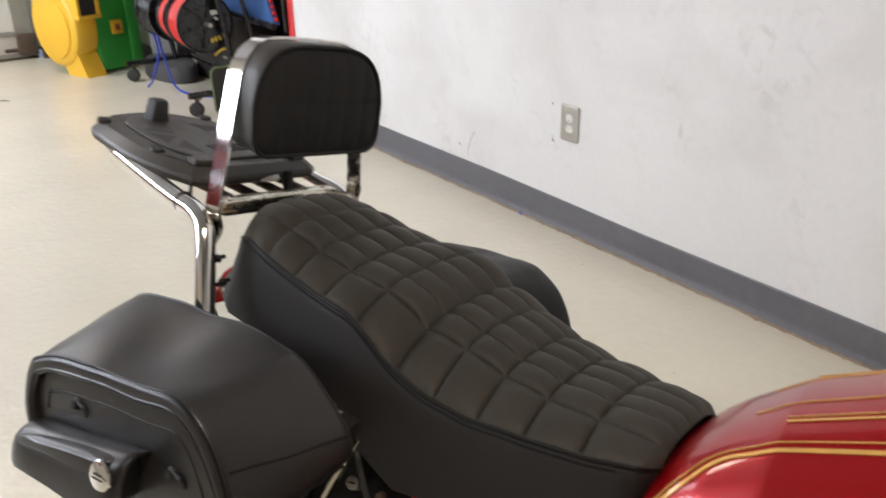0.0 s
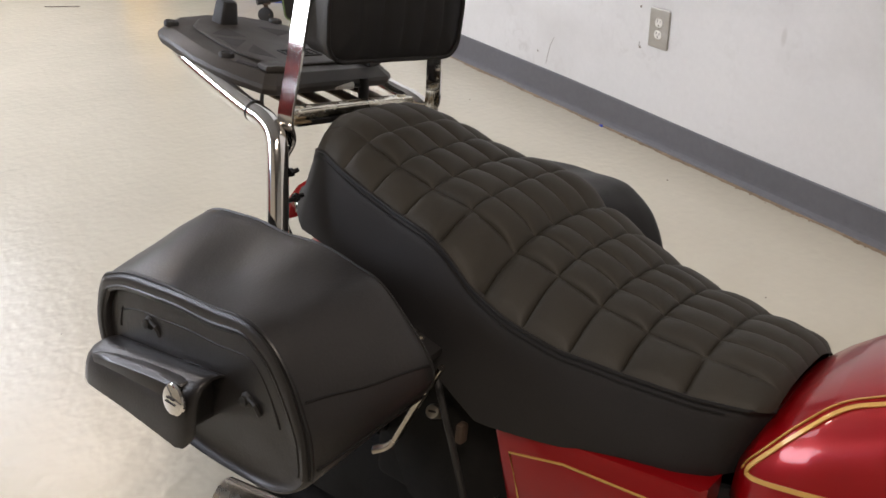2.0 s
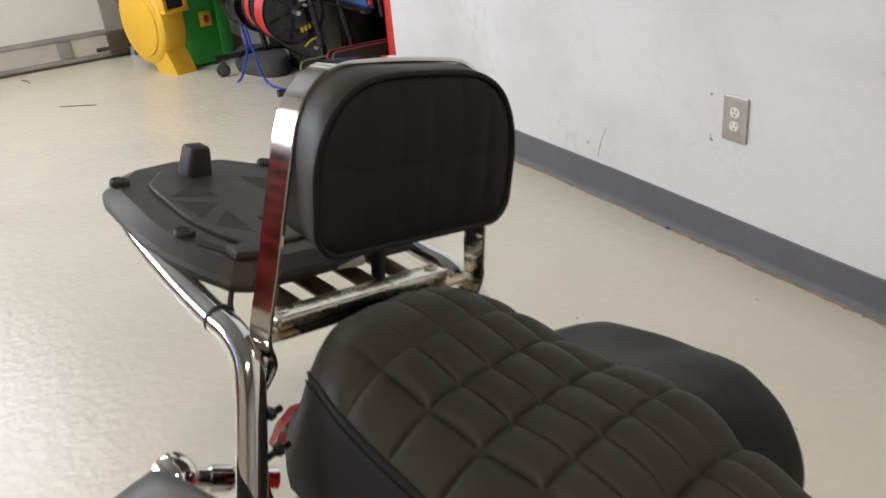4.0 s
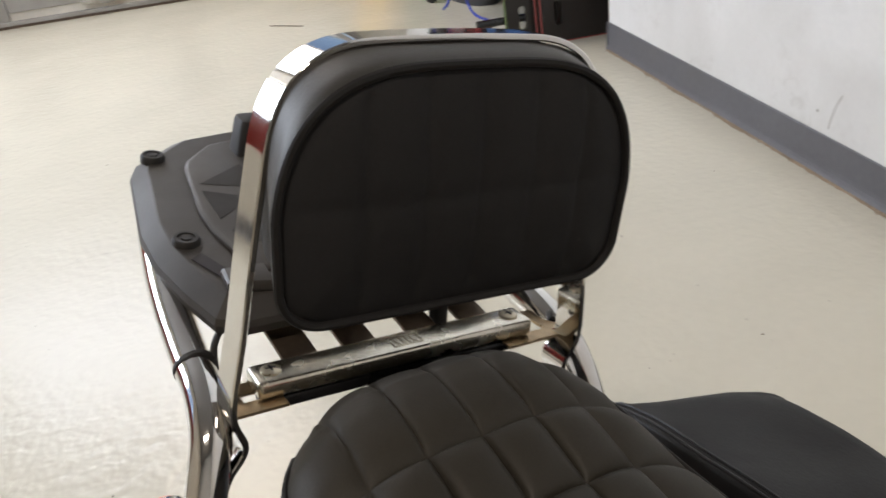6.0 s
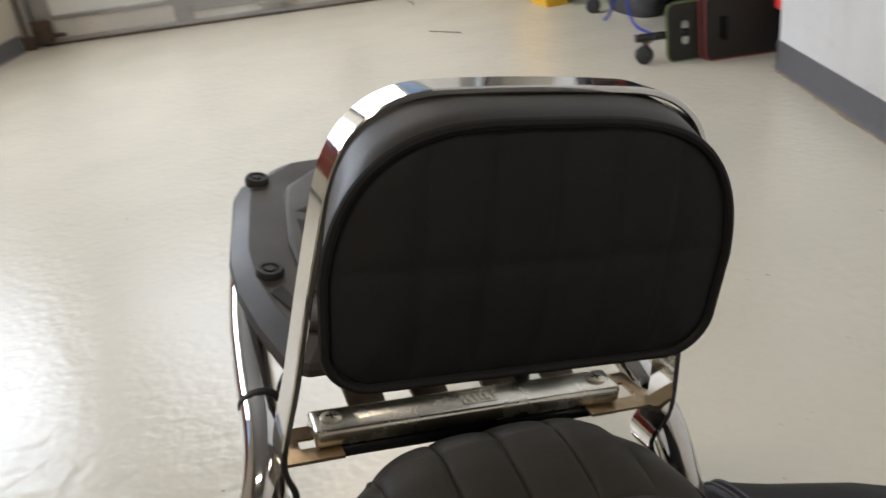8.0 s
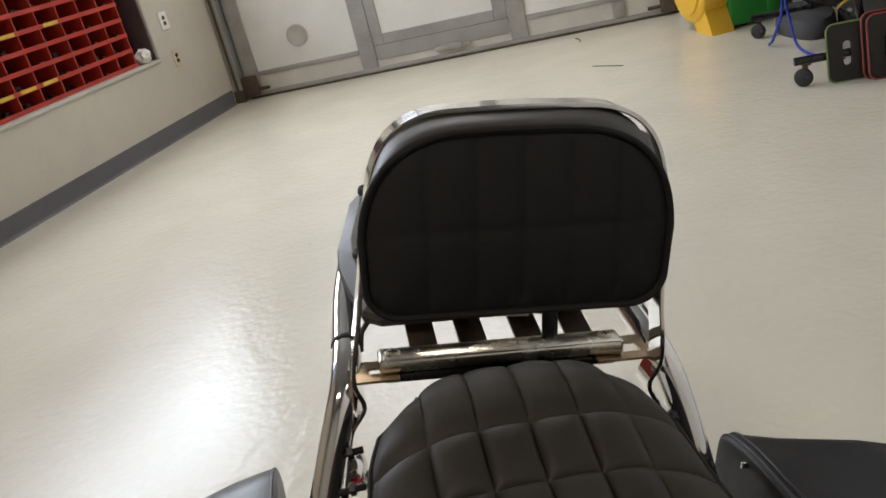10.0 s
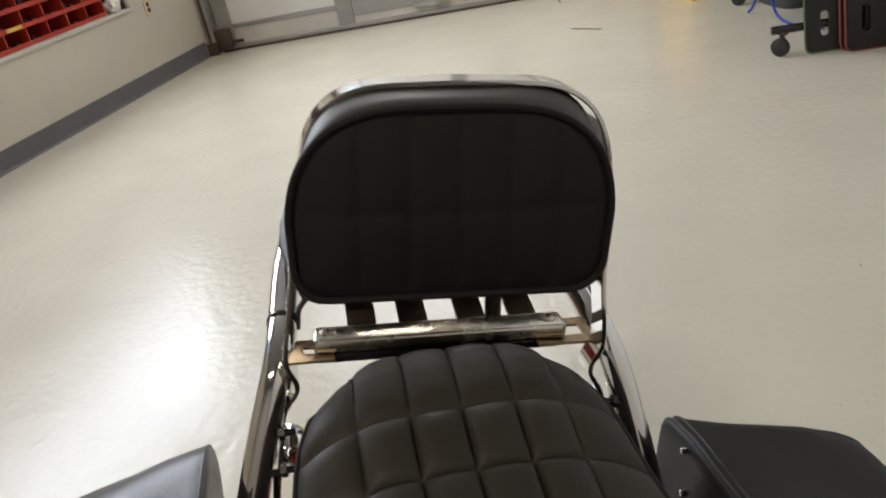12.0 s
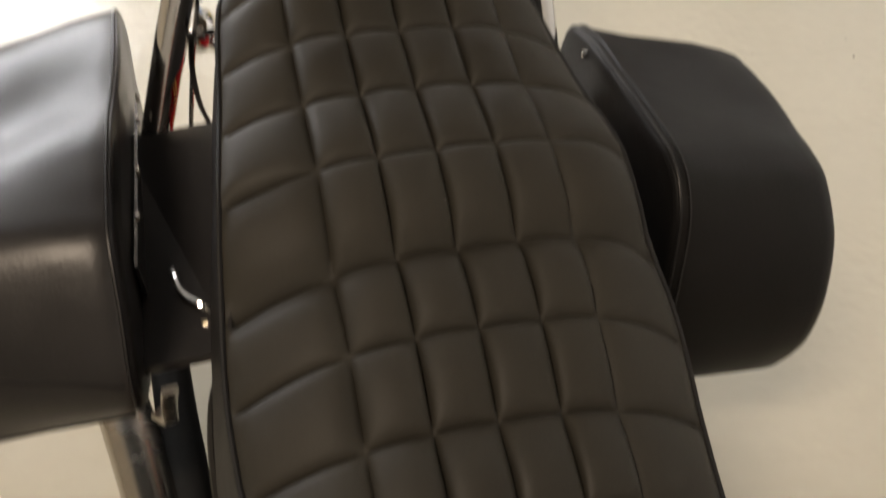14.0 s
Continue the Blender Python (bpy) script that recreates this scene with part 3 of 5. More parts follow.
def seat_base(x, y):
    h = interp(HALF, y)
    s = min(1.0, abs(x) / h)
    top, low = interp(Z_TOP, y), interp(Z_PIPE, y)
    full = interp([(-0.4, 2.8), (0.0, 2.8), (0.12, 3.8), (0.2, 4.3)], y)
    if x > 0:  # the foam stands fuller on this shoulder
        full += 3.6 * math.exp(-(((y + 0.025) / 0.06) ** 2))
    base = low + (top - low) * (1 - s**full)
    return base, s


def seat_z(x, y):
    return seat_base(x, y)[0] - 0.004


def steps(marks, n):
    """Values running through the marks, n to each stretch, drawn together near the marks."""
    out = []
    for a, b in zip(marks, marks[1:]):
        for i in range(n):
            t = i / n
            out.append((a + (b - a) * (t - 0.11 * math.sin(2 * math.pi * t)), min(t, 1 - t) * 2))
    return out + [(marks[-1], 0.0)]


def seat_grid():
    """The quilted top: rows and columns of the mesh follow the sewn lines."""
    rows = []
    marks_y = [Y_FRONT] + list(ROWS_Y) + [0.22, Y_REAR]
    for y0, fy in steps(marks_y, 18):
        gy = 1 - (1 - fy) ** 1.8
        if y0 > ROWS_Y[-1]:
            gy = 1 - math.exp(-(y0 - ROWS_Y[-1]) / 0.012)
        if y0 < ROWS_Y[0]:
            gy = 1 - math.exp(-(ROWS_Y[0] - y0) / 0.012)
        taper = 0.9 + 0.1 * min(1, max(0, (y0 + 0.38) / 0.3))
        row = []
        h0 = interp(HALF, y0)
        lines = [math.copysign(min(abs(lx) * taper, h0 * abs(lx) / 0.0895), lx) for lx in LINES_X]
        for x, fx in steps([-h0] + lines + [h0], 14):
            y = y0 + 0.006 * (1 - (x / 0.15) ** 2) * min(1, (y0 - Y_FRONT) / 0.05, (Y_REAR - y0) / 0.05)
            x *= interp(HALF, y) / h0
            base, s = seat_base(x, y)
            gx = 1 - (1 - fx) ** 1.8
            if abs(x) > abs(lines[0]):
                gx = 1 - math.exp(-(abs(x) - abs(lines[0])) / 0.011)
            edge = min(1.0, (1 - s) / 0.05)
            puff = 0.0100 * gx**0.8 * gy**0.8 + 0.0012 * noise.noise(Vector((x * 22, y * 22, 0)))
            puff *= 1 - 0.55 * min(1.0, max(0.0, (y - 0.15) / 0.05))
            puff *= min(1.0, max(0.0, (y - Y_FRONT) / 0.045)) ** 0.6
            puff -= 0.006 * math.exp(-(((y0 + 0.063) / 0.012) ** 2))
            row.append((x + interp(SIDE_X, y), y, base + (puff - 0.0060 * min(1.0, max(0.0, (y - Y_FRONT) / 0.03)) * (1 - 0.6 * min(1.0, max(0.0, (y - 0.13) / 0.06)))) * edge + x * interp(SEAT_ROLL, y)))
        rows.append(row)
    return loft(rows, closed=False, caps=False)


def seat_ring(n=40):
    left = [(-interp(HALF, y), y, interp(Z_PIPE, y)) for y in np.linspace(Y_FRONT, Y_REAR, n)]
    front = [(x, Y_FRONT - 0.003 * (1 - (x / 0.088) ** 2), seat_z(x, Y_FRONT) - 0.002) for x in np.linspace(0.088, -0.088, 9)[1:-1]]
    right = [(-x, y, z) for x, y, z in left[::-1]]
    return [(x + interp(SIDE_X, y), y, z + x * interp(SEAT_ROLL, y)) for x, y, z in left + right + front]


SKIRT = [(-0.44, 0.575), (-0.33, 0.565), (-0.08, 0.532), (0.05, 0.60), (0.2, 0.662), (0.3, 0.694)]


def skirt_ring(k, drop, out):
    """The seat's rim let down by drop, or to the lower hem where drop is None."""
    res = []
    for x, y, z in seat_ring():
        zz = interp(SKIRT, y) if drop is None else max(z - drop, interp(SKIRT, y) + 0.01)
        yy = y + (out if y > 0.2 else 0) + 0.27 * max(0, z - zz) * min(1, max(0, (-0.30 - y) / 0.05))
        c = interp(SIDE_X, y)
        res.append((c + (x - c) * k, yy, zz))
    return res


seat = part("seat", loft([skirt_ring(0.97, -0.001, -0.006), skirt_ring(1.0, 0.002, 0.0), skirt_ring(1.02, 0.02, 0.007), skirt_ring(1.05, 0.05, 0.016), skirt_ring(1.075, 0.09, 0.028), skirt_ring(1.065, None, 0.030), skirt_ring(0.9, None, 0.0)], cap0=False), M_SKIRT, bike, "smooth black vinyl stepped motorcycle seat base", angle=60)
part("seat_cover", seat_grid(), M_SEAT, seat, "quilted dark vinyl seat top", angle=80)
ring = seat_ring()
part("piping", tube([Vector(p) * 1.0 + Vector((p[0] * 0.010, 0, -0.0008)) for p in ring[:80]], 0.0021, 8), M_PIPING, seat)

# a row of stitching under the piping
part("stitching", tube([Vector((p[0] * 1.0 + math.copysign(0.0014, p[0]), p[1], p[2])) for p in skirt_ring(1.006, 0.0085, 0.003)[2:78]], 0.0009, 5), M_PIPING, seat)

# backrest
PZ0, PZ1, PCX = 0.8780, 1.0240, -0.0110


def pad_outline(grow=0.0, lift=0.0, square=0.0):
    """A wide rounded head over a flat foot with soft lower corners."""
    w, r = 0.1190 + grow, 0.027
    z0, z1 = PZ0 - grow, PZ1 + grow + lift
    right = []
    for i in range(9):
        a = radians(-90 + 10 * i)
        right.append((w - 0.002 - r + r * math.cos(a), z0 + r + r * math.sin(a)))
    for i in range(1, 22):
        a = radians(90 * i / 21)
        c, s = math.cos(a) ** (0.56 - square), math.sin(a) ** (0.72 - square)
        right.append((w * c * (1 - 0.045 * math.sin(a)), z0 + 0.050 + (z1 - z0 - 0.050) * s))
    pts = [p for p in right if p[0] > 1e-4]
    res = [(0.0, z0)] + pts + [(0.0, z1)] + [(-x, z) for x, z in pts[::-1]]
    return res


def tilt(x, y, z):
    """The backrest and its hoop stand turned a little toward the seat."""
    return x, y - 0.05 * x - 0.05 * (z - 0.95), z


def pad_ring(grow, y, lift=0.0, shift=0.0, square=0.0):
    return [tilt(x + PCX + shift, y, z) for x, z in pad_outline(grow, lift, square)]


backrest = part("backrest", loft([pad_ring(-0.034, 0.256, 0.010, 0.009, 0.1), pad_ring(-0.011, 0.256, 0.0125, 0.009, 0.19), pad_ring(-0.0070, 0.252, 0.0115, 0.009, 0.19), pad_ring(-0.0060, 0.240, 0.0105, 0.008, 0.18), pad_ring(-0.0045, 0.224, 0.009, 0.0055, 0.13), pad_ring(-0.0015, 0.206, 0.0055, 0.0025, 0.04), pad_ring(-0.0005, 0.197, 0.0025, 0.0005, 0.01), pad_ring(-0.001, 0.1925), pad_ring(-0.004, 0.1915)]), M_GUSSET, bike, "black vinyl sissy bar backrest")


def pad_face():
    o = pad_outline(-0.0035)
    half_n = len(o) // 2 + 1
    zs = [p[1] for p in o[:half_n]]
    hw = [p[0] for p in o[:half_n]]
    z0, z1 = zs[0], zs[-1]
    rows = []
    for i in range(71):
        z = z0 + (z1 - z0) * (0.5 - 0.5 * math.cos(math.pi * i / 70))
        h = max(0.002, float(np.interp(z, zs, hw))) if 0 < i < 70 else 0.095 if i == 0 else 0.045
        row = []
        for j in range(101):
            x = h * math.sin(math.pi / 2 * (2 * j / 100 - 1))
            edge = max(0.0, min(h - abs(x), z - z0, z1 - z)) if 0 < i < 70 else 0
            dome = 0.010 * (1 - math.exp(-edge / 0.022))
            dx = min(abs(x - lx) for lx in (-0.068, -0.032, 0.004, 0.040, 0.076))
            dz = abs(z - 0.949)
            soft = min(1, edge / 0.014)
            g = (0.0034 * math.exp(-dx / 0.005) + 0.0016 * math.exp(-dz / 0.0045)) * soft
            row.append(tilt(x + PCX, 0.1915 - dome + g, z))
        rows.append(row)
    return loft(rows, closed=False, caps=False)


part("pad_face", pad_face(), M_PAD, backrest, "quilted black backrest cover", angle=80)
part("piping", tube(pad_ring(-0.0012, 0.1905), 0.0028, 8, up=(0, 1, 0), closed=True), M_PIPING, backrest)

# flat chrome hoop
def bend(t):
    """The rounded corner of the hoop, from the leg to the head."""
    k = ((1 - t) ** 3, 3 * t * (1 - t) ** 2, 3 * t * t * (1 - t), t**3)
    return -(0.1185 * k[0] + 0.1138 * k[1] + 0.0985 * k[2] + 0.052 * k[3]), 0.2427, 0.963 * k[0] + 1.0025 * k[1] + 1.0290 * k[2] + 1.0305 * k[3]


HOOP = [(-0.160, 0.2487, 0.58), (-0.1535, 0.2477, 0.665), (-0.147, 0.2477, 0.72), (-0.1425, 0.2477, 0.752), (-0.1305, 0.2467, 0.777), (-0.1385, 0.2447, 0.806), (-0.1315, 0.2437, 0.86), (-0.1250, 0.2432, 0.915), (-0.1185, 0.2427, 0.963), *[bend(k / 8) for k in range(1, 8)], (-0.050, 0.2427, 1.0305), (-0.001, 0.2427, 1.0315)]
hoop_line = [Vector(tilt(*p)) if p[2] > 0.78 else Vector((p[0], p[1] - 0.05 * p[0] + 0.0085, p[2])) for p in smooth_path(HOOP + [(interp([(0.84, -0.010), (0.95, -0.001)], z) - x, y, z) for x, y, z in HOOP[:-1][::-1]], 8)]


def hoop():
    rings = []
    n = len(hoop_line)
    for i, p in enumerate(hoop_line):
        d = (hoop_line[min(n - 1, i + 1)] - hoop_line[max(0, i - 1)]).normalized()
        wide = 0.0135 if p.z > 0.79 else 0.0135 - 0.0045 * min(1, (0.79 - p.z) / 0.08)
        nrm = d.cross(Vector((0, 1, 0))).normalized()
        rings.append([p + Vector((0, s * wide, 0)) + nrm * t for s, t in ((-1, -0.0012), (-1, 0.0012), (-0.94, 0.0021), (0.94, 0.0021), (1, 0.0012), (1, -0.0012), (0.94, -0.0021), (-0.94, -0.0021))])
    return loft(rings)


sissy = part("sissy_bar", hoop(), M_CHROME, bike, "flat bent chrome sissy bar", angle=24)
for s in (-1, 1):
    for y, z in ((0.240, 0.742), (0.230, 0.712)):
        part("bolt", rod((s * 0.158, y, z - 0.003), (s * 0.134, y, z + 0.001), 0.0032, 8), M_BLACKPAINT, sissy)
        part("nut", rod((s * 0.148, y, z - 0.001), (s * 0.143, y, z), 0.0060, 6), M_BLACKPAINT, sissy)
    part("wire", tube(smooth_path([(s * 0.153, 0.240, 0.705), (s * 0.154, 0.234, 0.672), (s * 0.146, 0.212, 0.640), (s * 0.120, 0.185, 0.612)], 6), 0.0024, 6), M_RUBBER, bike, "thin black wire behind the seat")

# rack
rack = part("luggage_rack", tube(smooth_path([(-0.106, 0.52, 0.852), (-0.120, 0.48, 0.846), (-0.134, 0.40, 0.827), (-0.140, 0.33, 0.807), (-0.142, 0.295, 0.799), (-0.146, 0.270, 0.785), (-0.153, 0.256, 0.764), (-0.165, 0.241, 0.72), (-0.184, 0.218, 0.64), (-0.202, 0.197, 0.56)], 8), 0.0136, 14), M_CHROME, bike, "chrome tube luggage rack")
part("rack_tube", tube(smooth_path([(0.100, 0.52, 0.852), (0.118, 0.48, 0.846), (0.134, 0.40, 0.827), (0.140, 0.33, 0.807), (0.142, 0.295, 0.799), (0.146, 0.270, 0.785), (0.153, 0.256, 0.764), (0.165, 0.241, 0.72), (0.184, 0.218, 0.64), (0.202, 0.197, 0.56)], 8), 0.0136, 16), M_CHROME, rack)
part("cross_tube", tube(smooth_path([(-0.100, 0.52, 0.852), (-0.05, 0.535, 0.850), (0.05, 0.535, 0.850), (0.100, 0.52, 0.852)], 6), 0.0105, 12), M_CHROME, rack)
for x in (-0.071, -0.025, 0.0275, 0.075):
    part("strap", sweep([(x, 0.278, 0.8005), (x, 0.30, 0.804), (x, 0.33, 0.810), (x, 0.44, 0.828)], round_outline(0.026, 0.004, 0.001, 2)), M_STRAP, rack)
# cast cross bracket: a bevelled bar, its front edge bowed forward in the middle
TURN = Matrix.Translation((-0.005, 0.2755, -0.003)) @ Matrix.Rotation(radians(-1.2), 4, "Z")
bracket = part("bracket", boxed(-0.110, 0.110, -0.0138, 0.0138, 0.8020, 0.8155, 0.0036, 3, TURN), M_CAST, rack, "worn chrome cast rack bracket", angle=50)
part("backing_bar", boxed(-0.106, 0.102, -0.0125, 0.008, 0.7925, 0.8012, 0.002, m=TURN), M_BLACKPAINT, rack)


def slotted(x0, x1, y0, y1, z):
    """A thin plate with one slot through it."""
    b = bmesh.new()
    t, a = 0.0022, 0.0135
    for q in ((x0, x1, y0, y0 + a), (x0, x1, y1 - a, y1), (x0, x0 + a, y0 + a, y1 - a), (x1 - a, x1, y0 + a, y1 - a)):
        box(b, *q, z, z + t)
    return b


part("end_plate", slotted(-0.137, -0.098, 0.256, 0.294, 0.7960), M_BRASSY, rack, "brass-coloured slotted end plate", smooth=False)
part("end_plate", slotted(0.078, 0.136, 0.252, 0.298, 0.7960), M_BRASSY, rack, "brass-coloured slotted end plate", smooth=False)
for x, y in ((-0.102, 0.2775), (0.091, 0.2735)):
    sc = part("screw", turned([(0, 0.0072), (0.0010, 0.0072), (0.0020, 0.0058), (0.0022, 0.0)], (x, y, 0.8125), (0, 0, 1), 20), M_SCREW, rack)
    for q in ((-0.0035, 0.0035, -0.0006, 0.0006), (-0.0006, 0.0006, -0.0035, 0.0035)):
        part("cross_slot", boxed(x + q[0], x + q[1], y + q[2], y + q[3], 0.8142, 0.8150), M_DARK, sc, smooth=False)
# raised emblem, plain bars
for a in ((-0.012, 0.012, -0.0065, -0.0055), (-0.012, 0.012, 0.0055, 0.0065), (-0.012, -0.011, -0.0055, 0.0055), (0.011, 0.012, -0.0055, 0.0055), (-0.008, -0.006, -0.004, 0.004), (-0.003, -0.001, -0.004, 0.004), (0.001, 0.003, -0.004, 0.004), (0.005, 0.008, -0.004, 0.004)):
    part("emblem_bar", boxed(a[0] + 0.004, a[1] + 0.004, a[2] - 0.001, a[3] - 0.001, 0.8150, 0.8164, m=TURN), M_CAST, bracket, smooth=False)
part("zip_tie", turned([(0, 0.0125), (0, 0.0146), (0.003, 0.0146), (0.003, 0.0125)], (-0.1402, 0.316, 0.8045), (0.02, 0.96, 0.25), 24), M_RUBBER, rack, "black cable tie round the tube")
cable = part("cable", tube(smooth_path([(-0.128, 0.312, 0.800), (-0.124, 0.322, 0.818), (-0.105, 0.332, 0.826), (-0.05, 0.322, 0.827), (0.02, 0.314, 0.826), (0.045, 0.310, 0.825)], 8), 0.0026, 8), M_RUBBER, bike, "black wire under the luggage plate")
part("ferrule", rod((-0.003, 0.318, 0.8265), (0.03, 0.313, 0.826), 0.0055, 10), M_WHITE, cable)
part("knob", rod((0.050, 0.310, 0.80), (0.050, 0.310, 0.835), 0.0075, 12), M_RUBBER, cable)

# luggage plate, tipped up to the rear
PL = Matrix.Translation((-0.003, 0.405, 0.8610)) @ Matrix.Rotation(radians(9.4), 4, "X")
half = [(0.0, -0.098), (0.106, -0.098), (0.121, -0.088), (0.131, -0.050), (0.138, -0.005), (0.137, 0.040), (0.118, 0.145), (0.109, 0.165), (0.064, 0.206), (0.0, 0.220)]


def chamfered(shape, m):
    """A thick moulded slab with a broad sloping rim."""
    def ring(z, k, dy=0.0):
        return [m @ Vector((x * k, 0.04 + (y - 0.04) * k + dy, z)) for x, y in shape]
    return loft([ring(-0.025, 0.968), ring(-0.0235, 0.984), ring(-0.018, 0.998), ring(-0.016, 1.0), ring(-0.011, 0.99), ring(-0.0005, 0.895), ring(0.0, 0.885)])
outline = half + [(-x, y) for x, y in half[1:-1][::-1]]
lug = part("luggage_plate", chamfered(outline, PL), M_PLATE, bike, "black moulded plastic top case plate", angle=12)
inner = [(x * 0.66, y * 0.74 + 0.012) for x, y in outline]
part("raised_deck", extrude_outline(inner, 0.0, 0.0045, PL, 0.004), M_PLATE, lug)
for s in (-1, 1):
    for x, y in ((0.096, 0.152), (0.113, 0.0)):
        part("rubber_stud", turned([(-0.002, 0.0105), (0.003, 0.0105), (0.0052, 0.0092), (0.0052, 0.0068), (0.0040, 0.0064), (0.0040, 0.0042), (0.0052, 0.0038), (0.0052, 0.0)], PL @ Vector((s * x, y, 0)), PL.to_3x3() @ Vector((0, 0, 1)), 24), M_RUBBER, lug)
    slot = bmesh.new()
    extrude_outline([(s * 0.096, -0.052), (s * 0.106, -0.054), (s * 0.117, -0.026), (s * 0.108, -0.019)], 0.0005, 0.0012, PL, bm=slot)
    part("slot", slot, M_DARK, lug, smooth=False)
    part("guide", extrude_outline([(s * 0.075, -0.085), (s * 0.108, -0.076), (s * 0.106, -0.056), (s * 0.075, -0.058)], 0.0, 0.010, PL, 0.006), M_PLATE, lug)
    # recesses are not cut: thin darker patches carry their shade
    for tri in (((0.030, 0.115), (0.075, 0.085), (0.030, 0.065)), ((0.042, 0.050), (0.078, 0.072), (0.080, 0.020)), ((0.045, 0.030), (0.078, 0.0), (0.055, -0.035))):
        part("recess", extrude_outline([(s * a, b) for a, b in tri], 0.0044, 0.0048, PL), M_RECESS, lug, smooth=False)
kb = [[PL @ Vector((-0.010 + x * k, 0.142 + y * k2, z)) for x, y in round_outline(0.034, 0.028, 0.006, 4)] for z, k, k2 in ((0.0, 1.0, 1.0), (0.004, 0.96, 1.0), (0.033, 0.74, 0.9), (0.037, 0.66, 0.8), (0.038, 0.5, 0.6))]
part("catch", loft(kb), M_RUBBER, lug, "black wedge-shaped case catch")
lg = bmesh.new()
for a in ((-0.030, 0.030, -0.032, -0.029), (-0.030, 0.030, -0.006, -0.003), (-0.030, -0.027, -0.029, -0.006), (0.027, 0.030, -0.029, -0.006), (-0.020, -0.012, -0.024, -0.011), (-0.006, 0.000, -0.024, -0.011), (0.006, 0.010, -0.024, -0.011), (0.014, 0.020, -0.024, -0.011)):
    box(lg, *a, 0.0046, 0.0062, m=None)
bmesh.ops.transform(lg, matrix=PL, verts=lg.verts[:])
part("badge", lg, M_RUBBER, lug, "plain embossed badge", smooth=False)

# rear fender, tail lamp, frame
fen = []
for a in np.linspace(radians(20), radians(165), 26):
    r = 0.275
    cy, cz = 0.10, 0.437
    w = 0.085
    ring = []
    for u, d in [(-1.02, 0.105)] + [(u, 0.04 * u**4) for u in np.linspace(-1, 1, 13)] + [(1.02, 0.105)]:
        ring.append((w * u, cy + (r - d) * math.cos(a), cz + (r - d) * math.sin(a)))
    ring += [(x * 0.96, cy + (yy - cy) * 0.985, cz + (zz - cz) * 0.985) for x, yy, zz in ring[::-1]]
    fen.append(ring)
fender = part("rear_fender", loft(fen), M_REDPAINT, bike, "glossy red rear fender")
for s in (-1, 1):
    for d, thick in ((0.062, 0.0022), (0.071, 0.0012)):
        part("pinstripe", tube([(s * 0.0868, 0.10 + (0.275 - d) * math.cos(a), 0.437 + (0.275 - d) * math.sin(a)) for a in np.linspace(radians(24), radians(100), 30)], thick, 6), M_GOLD, fender)
ACROSS = Matrix(((0, 0, 1, 0), (1, 0, 0, 0), (0, 1, 0, 0), (0, 0, 0, 1)))
tail = part("tail_light", extrude_outline([(0.262, 0.648), (0.262, 0.694), (0.285, 0.706), (0.322, 0.684), (0.338, 0.664), (0.330, 0.650)], -0.058, 0.058, ACROSS, 0.004), M_CHROME, bike, "ribbed chrome tail light with red lens")
part("lens", loft([[(x, y, z) for y, z in ((0.256, 0.700), (0.284, 0.7155), (0.316, 0.694), (0.338, 0.668), (0.352, 0.640), (0.344, 0.637), (0.330, 0.664), (0.309, 0.687), (0.284, 0.706), (0.258, 0.692))] for x in (-0.066, -0.062, 0.062, 0.066)]), M_LENS, tail, "glossy red lens rim")
for s in (-1, 1):
    for k in range(5):
        part("fin", rod((s * 0.0595, 0.270 + 0.013 * k, 0.655 + 0.001 * k), (s * 0.0595, 0.272 + 0.0135 * k, 0.690 - 0.006 * k), 0.0036, 8), M_CHROME, tail)
for s in (-1, 1):
    sig = part("turn_signal", turned([(-0.004, 0.0), (-0.002, 0.010), (0.005, 0.0168), (0.014, 0.0208), (0.025, 0.0224), (0.034, 0.0220), (0.036, 0.020), (0.036, 0.0)], (s * 0.146, 0.376, 0.617), (0, 1, 0), 28), M_CHROME, bike, "round chrome turn signal")
    part("stem", rod((s * 0.05, 0.362, 0.588), (s * 0.140, 0.393, 0.614), 0.0118), M_CHROME, sig)
    part("collar", rod((s * 0.098, 0.3785, 0.6020), (s * 0.118, 0.3850, 0.6077), 0.0145, 20), M_CHROME, sig)
    part("lens", turned([(0.0362, 0.020), (0.042, 0.017), (0.046, 0.008), (0.0465, 0.0)], (s * 0.146, 0.376, 0.617), (0, 1, 0), 28), M_ORANGE, sig)
